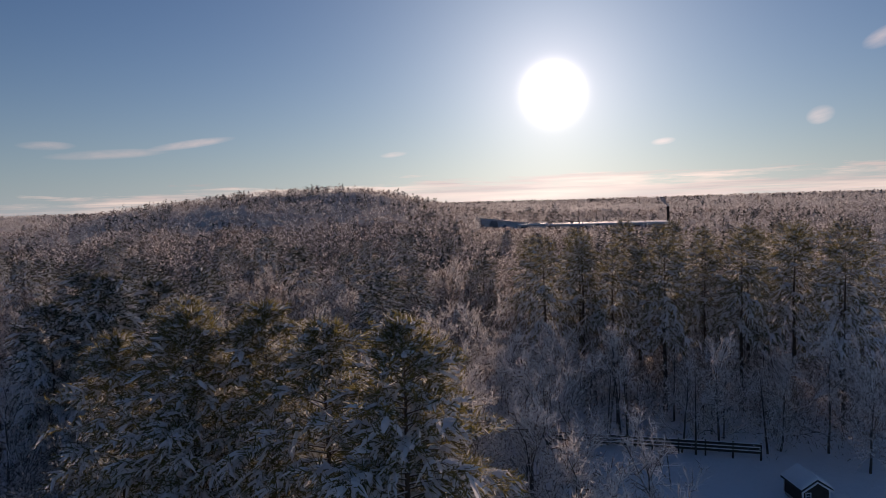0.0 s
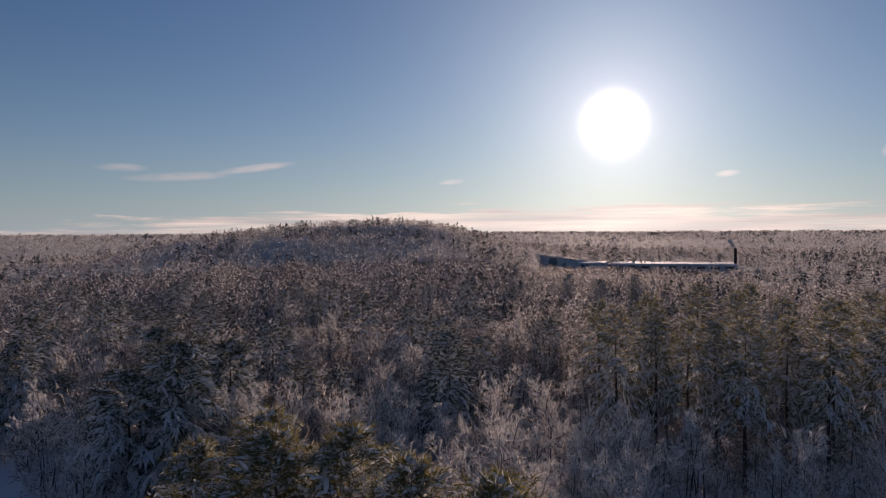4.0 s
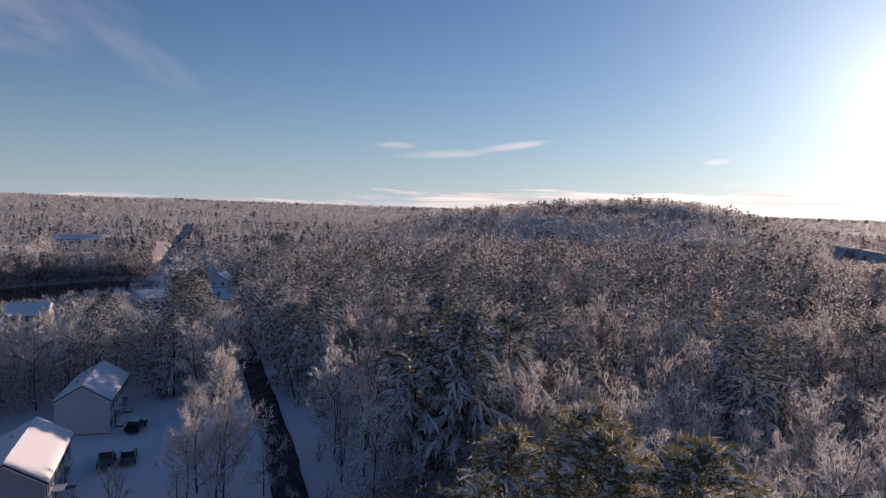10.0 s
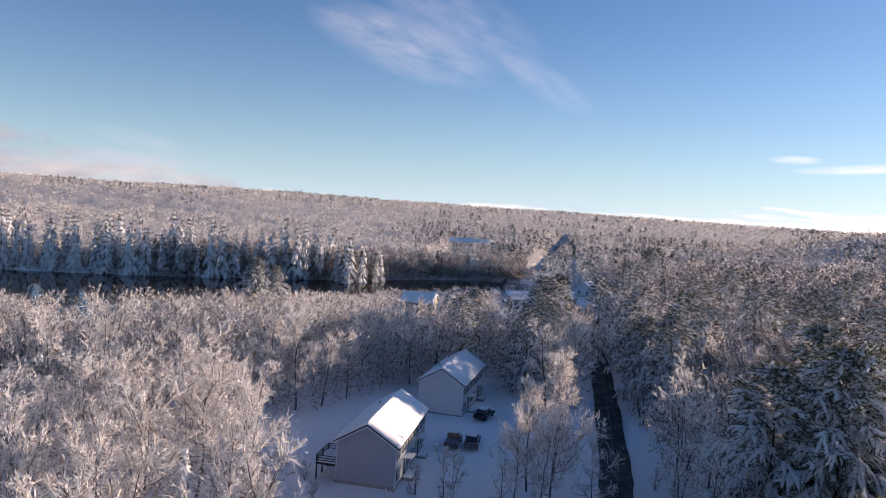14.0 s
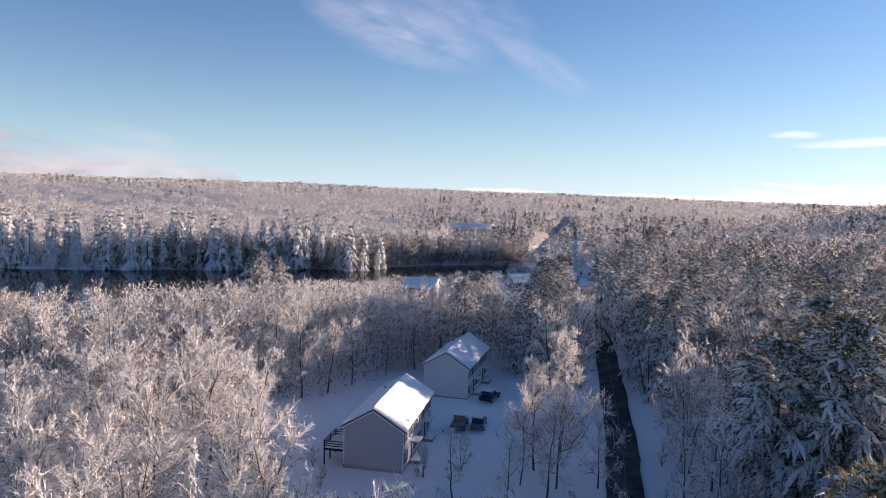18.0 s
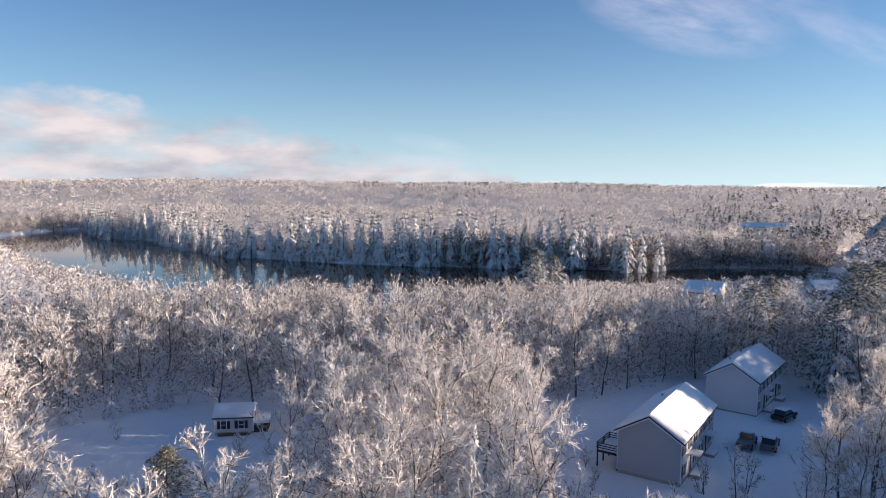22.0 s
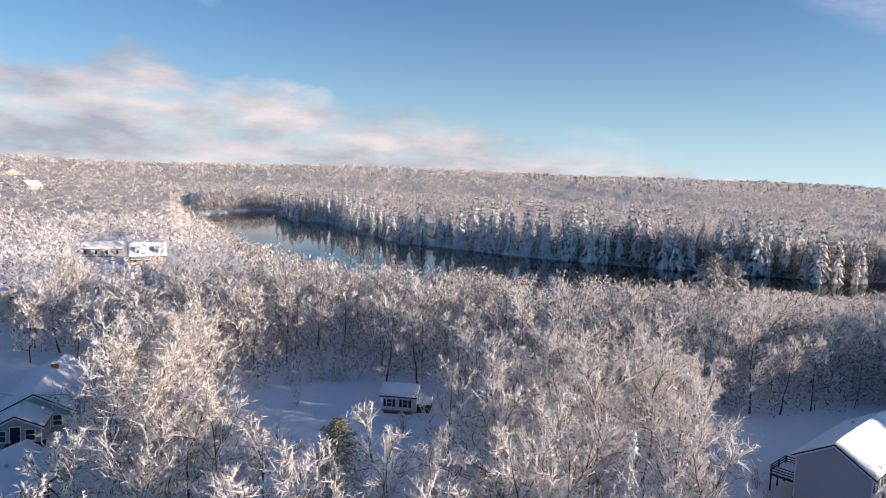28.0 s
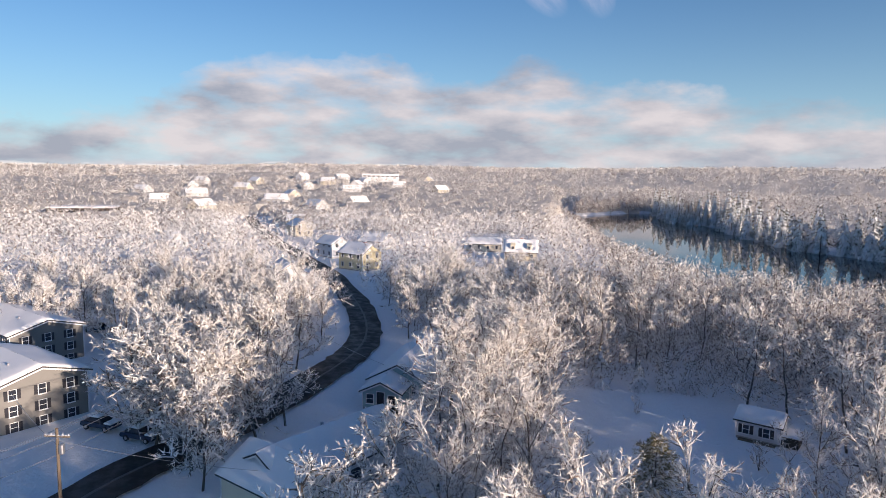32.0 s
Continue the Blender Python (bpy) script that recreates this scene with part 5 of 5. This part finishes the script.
cot = gable_house("cottage", "tiny white cottage with dark-shuttered windows in deep snow", -58.8, 69.4, 31, 4.8, 3.8, 2.3, 3.2, "white_siding",
                  [("front", -1.3, 0.8, 0.65, 1.05, True), ("front", 0.9, 0.8, 0.65, 1.05, True), ("far", 0, 0.8, 0.6, 0.95, True)], over=0.3, snow=0.26)
part("lean_to", prism([(-1.5, 0), (1.3, 0), (1.3, 1.8), (-1.5, 1.3)], 2.42, 4.2), "dark_wood", cot, "dark open lean-to beside the cottage")
part("lean_to_snow", prism([(-1.7, 1.32), (1.5, 1.86), (1.5, 2.08), (-1.7, 1.54)], 2.46, 4.4), "snow", cot)
part("step", box((-2.0, -2.5, 0), (2.0, -1.92, 0.22), 0.03), "wood", cot)
simple_house("two-storey white house beside the winding street", -171, 31, 5, 10, 7.5, 5.0, 7.4, "white_siding", storeys=2)
simple_house("two-storey yellow house above the street", -199, 57, 30, 10, 8, 5.0, 7.6, "yellow_siding", storeys=2, chimney=(1, 1.0, 8.2))
simple_house("cream two-storey house behind rimed trees", -153, 58, -20, 9, 7.5, 5.0, 7.4, "cream_siding", storeys=2)
simple_house("white house with snowy roof in the town", -252, 77, 40, 11, 7.5, 3.0, 5.4, "white_siding")
simple_house("white house with snowy roof near the street", -232, 56, 20, 10, 7.5, 4.6, 6.8, "white_siding", storeys=2)
simple_house("cream house with snowy roof uphill", -301, 56, 10, 11, 8, 4.6, 7.0, "cream_siding", storeys=2)
simple_house("low white ranch house by the pond", -233, 114, 60, 13, 7, 2.8, 4.6, "cream_siding")
cape = simple_house("cream cape house with roof dormers by the pond", -209, 117, 60, 11, 8, 3.0, 6.6, "cream_siding", chimney=(0, 0.4, 7.4))
for dx in (-2.8, 2.8):
    dm = part("dormer", prism([(-3.6, 3.6), (-1.6, 3.6), (-1.6, 5.6), (-2.6, 6.0), (-3.6, 5.2)], dx - 0.8, dx + 0.8), "cream_siding", cape)
    set_window(cape, pose(dx, -3.61, 3.9), 0.7, 0.9, False)
deck(cape, -5, 3, -4.05, -8.0, 2.2)
simple_house("white house with steep snowy roof downhill of the street", -306, 24, 80, 9, 7, 4.6, 7.2, "white_siding", storeys=2)
simple_house("white house among rimed trees", -268, 4, 30, 10, 7, 3.0, 5.6, "white_siding")
simple_house("pale house with gable among rimed trees", -205, -6, 15, 9, 7, 4.4, 7.0, "white_siding", storeys=2)
simple_house("white house uphill in the town", -369, 100, 35, 11, 8, 3.2, 5.8, "white_siding")
simple_house("white house uphill in the town", -345, 62, 80, 10, 8, 3.2, 5.8, "white_siding")

# Three-storey apartment house and its wing.
g0, g1 = np.array([-88.0, -14.0]), np.array([-93.5, -5.0])
gv = (g1 - g0) / np.linalg.norm(g1 - g0)
gu = np.array([gv[1], -gv[0]])
gu = gu if gu @ np.array([-1.0, -1.0]) > 0 else -gu
gw = float(np.linalg.norm(g1 - g0))
for tag, shift, ln in (("apartment_house", np.zeros(2), 16.0), ("apartment_wing", np.array([-27.0, -3.5]), 18.0)):
    c = (g0 + g1) / 2 + shift + gu * ln / 2
    t = math.degrees(math.atan2(gu[1], gu[0]))
    wins = []
    for f in range(3):
        for a in (-3.2, 0.0, 3.2):
            wins.append(("near", a, 0.45 + 1.95 * f, 0.8, 1.15, True))
        for a in np.linspace(-ln / 2 + 2, ln / 2 - 2, 5):
            wins.append(("front", float(a), 0.45 + 1.95 * f, 0.8, 1.15, True))
            wins.append(("back", float(a), 0.45 + 1.95 * f, 0.8, 1.15, True))
    gable_house(tag, "three-storey tan apartment house with dark shutters and snowy roof", c[0], c[1], t, ln, gw, 6.0, 7.5, "tan_siding", wins, over=0.5, vents=((-4, 2.0),), z=-0.4)

# Low house in front, with a cross gable.
dd = math.degrees(math.atan2(0.86, -0.51))
low = gable_house("bungalow", "low bungalow with snowy cross-gabled roof", -66.0, 19.2, dd, 16, 8.5, 2.9, 5.0, "white_siding",
                  [("far", -1.5, 0.95, 0.9, 1.2, False), ("far", 1.5, 0.95, 0.9, 1.2, False), ("front", 0, 0.95, 1.4, 1.2, False), ("front", 5, 0.95, 0.9, 1.2, False)], vents=((1.0, 1.6), (3.5, -1.6)))
gable_house("bungalow_wing", "cross-gabled wing of the bungalow with drifted snow", -61.5, 14.5, dd + 90, 9.5, 7.0, 2.9, 4.9, "cream_siding",
            [("near", 0, 1.0, 1.2, 1.2, False), ("far", 0, 1.0, 1.2, 1.2, False)])

# The long house with the small gabled porch.
de = math.degrees(math.atan2(0.57, -0.82))
ue = np.array([-0.82, 0.57])
long_house = gable_house("long_house", "long low house with snow-heaped roof and a small porch", -91.5, 37.5, de, 17, 8.0, 2.8, 4.9, "teal_siding",
                         [("near", -2.4, 1.0, 0.9, 1.2, False), ("back", -3, 1.0, 0.9, 1.2, False), ("back", 3, 1.0, 0.9, 1.2, False)], snow=0.4, chimney=(1.5, -0.2, 5.9))
pc = np.array([-91.5, 37.5]) - ue * 10.6 + np.array([-0.57, -0.82]) * 0.9
porch = gable_house("porch", "small gabled glazed porch with steps and snow on its roof", pc[0], pc[1], de, 4.2, 5.0, 2.5, 3.7, "teal_siding",
                    [("near", -1.4, 0.9, 0.9, 1.2, False), ("near", 1.5, 0.9, 0.9, 1.2, False)], [("near", 0.1, 0.4)], snow=0.35)
for i in range(3):
    part("step", box((-3.0 - 0.32 * i, -0.9, -0.3), (-2.7 - 0.32 * i, 1.1, 0.32 - 0.16 * i)), "wood", porch)


def rail_fence(label, a, b, n, rails, height, group=""):
    """Posts with broad horizontal boards, snow along the top."""
    a, b = np.array(a, float), np.array(b, float)
    d = b - a
    ln = float(np.linalg.norm(d))
    ob = empty("rail_fence", pose(a[0], a[1], float(land(*a)), 0, 0, math.degrees(math.atan2(d[1], d[0]))), label, "fence", group)
    for i in range(n + 1):
        x = ln * i / n
        p = part("post", box((x - 0.09, -0.09, -0.6), (x + 0.09, 0.09, height + 0.1), 0.02), "dark_wood", ob)
        part("snow_cap", box((x - 0.1, -0.1, height + 0.104), (x + 0.1, 0.1, height + 0.24), 0.04), "snow", p)
    for zz in rails:
        for i in range(n):
            x0, x1 = ln * i / n + 0.05, ln * (i + 1) / n - 0.05
            r = part("rail", box((x0, -0.15, zz - 0.13), (x1, -0.092, zz + 0.13)), "dark_wood", ob)
            part("rail_snow", box((x0, -0.17, zz + 0.134), (x1, -0.06, zz + 0.22), 0.03), "snow", r)
    return ob


rail_fence("dark plank rail fence topped with snow", (66.6, 22.6), (73.9, -1.9), 9, (0.45, 0.85, 1.25), 1.45)
rail_fence("dark plank barrier with snow along its boards", (-80.5, 27.2), (-73.2, 31.9), 4, (0.4, 0.8), 1.0)
tub = empty("hot_tub", pose(-81.2, 30.4, float(land(-81.2, 30.4)), 0, 0, de), "dark covered tub sunk in the snow", "tub")
part("tub_wall", box((-1.6, -1.9, -0.2), (0.4, 1.9, 0.5), 0.08), "dark_wood", tub)
part("cover", box((-1.65, -1.95, 0.504), (0.45, 1.95, 0.62), 0.05), "rubber", tub)
for i in range(6):
    px = 61.3 + 1.6 * i
    ob = empty("garden_stake", pose(px, 4.5 + 0.5 * i, float(land(px, 4.5))), "thin wooden stake in the snow", "stake", "stakes in the garden")
    part("stake", box((-0.03, -0.03, -0.3), (0.03, 0.03, 0.9)), "wood", ob)

shed = gable_house("shed", "small dark wooden shed with a snowy roof by the fence", 65.5, -7.0, 35, 3.2, 2.5, 1.8, 2.6, "dark_wood", [("near", 0.75, 0.95, 0.4, 0.5, False)], [], over=0.25)


# ---- vehicles ----
def make_car(label, x, y, turn, paint, pickup=False, group="parked cars"):
    ob = empty("pickup" if pickup else "car", pose(x, y, float(land(x, y)) + 0.16, 0, 0, turn), label, "car", group)
    low = [(-2.2, 0.35), (-2.25, 0.75), (-2.1, 0.92), (-1.2, 0.98), (1.1, 0.98), (2.0, 0.86), (2.25, 0.66), (2.22, 0.35)]
    bm = prism([(a, b) for a, b in low], -0.86, 0.86)
    bmesh.ops.rotate(bm, verts=bm.verts, cent=(0, 0, 0), matrix=Matrix.Rotation(-math.pi / 2, 3, "Z"))
    bmesh.ops.bevel(bm, geom=[e for e in bm.edges if e.calc_length() > 1.5], offset=0.08, segments=2, affect="EDGES")
    part("body", bm, paint, ob)
    cab = [(-1.7, 0.98), (-1.2, 1.5), (0.35, 1.52), (1.1, 0.98)] if not pickup else [(-0.35, 0.98), (-0.2, 1.58), (0.6, 1.58), (1.2, 0.98)]
    bm = prism(cab, -0.74, 0.74)
    bmesh.ops.rotate(bm, verts=bm.verts, cent=(0, 0, 0), matrix=Matrix.Rotation(-math.pi / 2, 3, "Z"))
    bmesh.ops.bevel(bm, geom=[e for e in bm.edges if e.calc_length() > 1.2], offset=0.06, segments=2, affect="EDGES")
    part("cabin_glass", bm, "glass", ob, "dark car windows")
    xs = [p[0] for p in cab]
    part("roof_snow", box((cab[1][0] + 0.02, -0.7, cab[1][1] + 0.004), (cab[2][0] + 0.05, 0.7, cab[1][1] + 0.24), 0.07), "snow", ob, "snow on the roof")
    part("hood_snow", box((cab[3][0] + 0.05, -0.8, 0.9), (2.2, 0.8, 1.12), 0.06), "snow", ob)
    for wx in (-1.35, 1.4):
        for wy in (-0.82, 0.82):
            bm = bmesh.new()
            bmesh.ops.create_cone(bm, cap_ends=True, segments=18, radius1=0.34, radius2=0.34, depth=0.22, matrix=Matrix.Translation((wx, wy, 0.34)) @ Matrix.Rotation(math.pi / 2, 4, "X"))
            tyre = part("wheel", bm, "rubber", ob)
            bm = bmesh.new()
            bmesh.ops.create_cone(bm, cap_ends=True, segments=12, radius1=0.2, radius2=0.2, depth=0.24, matrix=Matrix.Translation((wx, wy, 0.34)) @ Matrix.Rotation(math.pi / 2, 4, "X"))
            part("rim", bm, "metal", tyre)
    for s in (-0.6, 0.6):
        part("headlight", box((2.16, s - 0.16, 0.62), (2.27, s + 0.16, 0.76), 0.02), "clear_lens", ob)
        part("tail_light", box((-2.28, s - 0.14, 0.66), (-2.18, s + 0.14, 0.84), 0.02), "red_lens", ob)
    for s in (-0.98, 0.98):
        part("mirror", box((0.6, s - 0.1, 0.95), (0.75, s + 0.1, 1.08), 0.02), paint, ob)
    return ob


make_car("black car parked on the snowy yard", 8.2, 102.7, 62, "car_black")
make_car("grey pickup truck buried under snow", 3.2, 89.8, 78, "car_grey", True)
make_car("grey car dusted with snow in the yard", 5.8, 90.1, 80, "car_grey")
make_car("dark car under trees beside the drive", 22.0, 112.5, 75, "car_blue")
for i, (x, y) in enumerate(((-143, -13), (-140.5, -10), (-137, -7), (-134, -5), (-115.4, 9), (-110, 11), (-131, -2))):
    make_car("parked car with a thick cap of snow", x, y, 115 if i < 4 else 60, ("car_grey", "car_black", "car_blue")[i % 3], i == 2, "cars in the lot")
for x, y in ((-81.5, 1.5), (-86.5, -3.0)):
    make_car("dark blue car half hidden under trees", x, y, 50, "car_blue")


# ---- poles and wires ----
def utility_pole(x, y, h, turn, label):
    z = float(land(x, y))
    ob = empty("utility_pole", pose(x, y, z, 0, 0, turn), label, "utility pole")
    s = Shape()
    s.add(*tube([(0, 0, -1), (0, 0, h * 0.5), (0, 0, h)], [0.17, 0.14, 0.11], 10))
    child("pole", s.mesh("pole", "wood"), ob)
    part("crossarm", box((-1.1, -0.06, h - 0.75), (1.1, 0.06, h - 0.62), 0.01), "wood", ob)
    for px in (-1.0, -0.5, 0.5, 1.0):
        part("insulator", box((px - 0.05, -0.05, h - 0.62), (px + 0.05, 0.05, h - 0.42), 0.02), "clear_lens", ob)
    part("snow_cap", box((-1.05, -0.07, h - 0.616), (1.05, 0.07, h - 0.56), 0.02), "snow", ob)
    part("transformer", box((0.15, -0.22, h - 2.2), (0.55, 0.22, h - 1.3), 0.08), "metal", ob)
    return ob


def wire(a, b, sag, label="thin overhead wire with frost"):
    a, b = Vector(a), Vector(b)
    pts = [a.lerp(b, t / 14) - Vector((0, 0, sag * 4 * (t / 14) * (1 - t / 14))) for t in range(15)]
    s = Shape()
    s.add(*tube(pts, [0.022] * 15, 4))
    tagged(new("overhead_wire", s.mesh("overhead_wire", "metal")), label, "wire", "overhead wires")


utility_pole(-62.3, -3.7, 9.6, 65, "wooden utility pole with a crossarm beside the street")
utility_pole(-104, 21, 9.5, 40, "wooden utility pole beside the winding street")
for o, zz in ((-0.9, 9.0), (0.0, 9.2), (0.9, 9.0), (0.0, 7.2)):
    wire((-62.3 + o * 0.4, -3.7 + o * 0.9, zz), (-104 + o * 0.7, 21 + o * 0.6, zz), 0.7)
    wire((-62.3 + o * 0.4, -3.7 + o * 0.9, zz), (-40 + o * 0.4, -34 + o * 0.9, zz), 0.7)
wire((-62.3, -3.7, 8.4), (-60, 12, 4.4), 0.3)
wire((-104, 21, 8.4), (-86, 33, 4.0), 0.4)
wire((-62.3, -3.7, 8.0), (-78, -10, 8.0), 0.3)


# ---- far buildings ----
def long_block(name, label, x, y, turn, L, W, base, top, wall, bays):
    ob = empty(name, pose(x, y, base, 0, 0, turn), label, "building")
    h = top - base
    part("wall", box((-L / 2, -W / 2, -14), (L / 2, W / 2, h)), wall, ob)
    part("roof", box((-L / 2 - 0.5, -W / 2 - 0.5, h), (L / 2 + 0.5, W / 2 + 0.5, h + 0.4)), "trim", ob)
    part("roof_snow", box((-L / 2 - 0.4, -W / 2 - 0.4, h + 0.404), (L / 2 + 0.4, W / 2 + 0.4, h + 0.8), 0.15), "snow", ob)
    for i in range(bays):
        a = -L / 2 + L * (i + 0.5) / bays
        for s in (-1, 1):
            part("window", box((a - L / bays * 0.3, s * (W / 2 + 0.01) - 0.03, h - 2.6), (a + L / bays * 0.3, s * (W / 2 + 0.01) + 0.03, h - 1.0)), "glass", ob)
    return ob


plant = long_block("factory", "long low factory with a snow-white flat roof beyond the woods", 455, 148, 109, 78, 30, 2, 11, "grey_siding", 9)
for i in range(6):
    part("roof_unit", box((-35 + 13 * i, -4, 7.9), (-32 + 13 * i, -1, 9.6), 0.1), "metal", plant)
long_block("factory_annex", "lower snow-roofed hall beside the factory", 432, 200, 109, 26, 24, 2, 11.5, "grey_siding", 4)
stack = empty("smokestack", pose(460, 109, 5), "slim dark factory smokestack beyond the woods", "chimney")
s = Shape()
s.add(*tube([(0, 0, -4), (0, 0, 8), (0, 0, 17)], [1.1, 0.9, 0.8], 12))
child("stack", s.mesh("stack", "dark_wood"), stack)
gable_house("barn", "long low white-roofed barn beyond the river", 21, 474, -3, 30, 11, 7.0, 9.3, "cream_siding", [("front", -12 + 4 * i, 4.5, 1.2, 1.4, False) for i in range(7)], z=0.8)
plume = Shape()
rp = np.random.RandomState(3)
for i in range(12):
    bmp = bmesh.new()
    bmesh.ops.create_icosphere(bmp, subdivisions=2, radius=0.5 + 0.07 * i)
    c = Vector((460 - 0.35 * i + rp.normal() * 0.3, 109 + 0.25 * i + rp.normal() * 0.3, 22.0 + 0.42 * i))
    vs = [tuple(v.co * (1 + 0.3 * noise.noise(v.co * 0.9 + c)) + c) for v in bmp.verts]
    plume.add(vs, [tuple(v.index for v in f.verts) for f in bmp.faces])
    bmp.free()
tagged(new("steam_plume", plume.mesh("steam_plume", "steam")), "small white steam plume above the smokestack", "steam", kind="stuff")
long_block("store", "long flat-roofed store with a dark front and snowy roof", -424, -42, 84, 34, 14, 2, 6.6, "dark_wood", 10)
long_block("school", "large pale flat-roofed building on the town hill", -768, 228, 74, 42, 26, 6, 22.5, "white_siding", 8)
long_block("brick_block", "brick town block with snowy roof", -770, 140, 70, 20, 14, 4, 14, "brick", 5)
for i, (x, y) in enumerate(TOWN):
    simple_house("white town house with snowy roof on the hill", x, y, (20 + 47 * i) % 160, 12 + i % 3 * 2, 9, 5.6, 9.0, ("white_siding", "cream_siding", "white_siding")[i % 3],
                 storeys=2, z=float(land(x, y)) + 1.0)
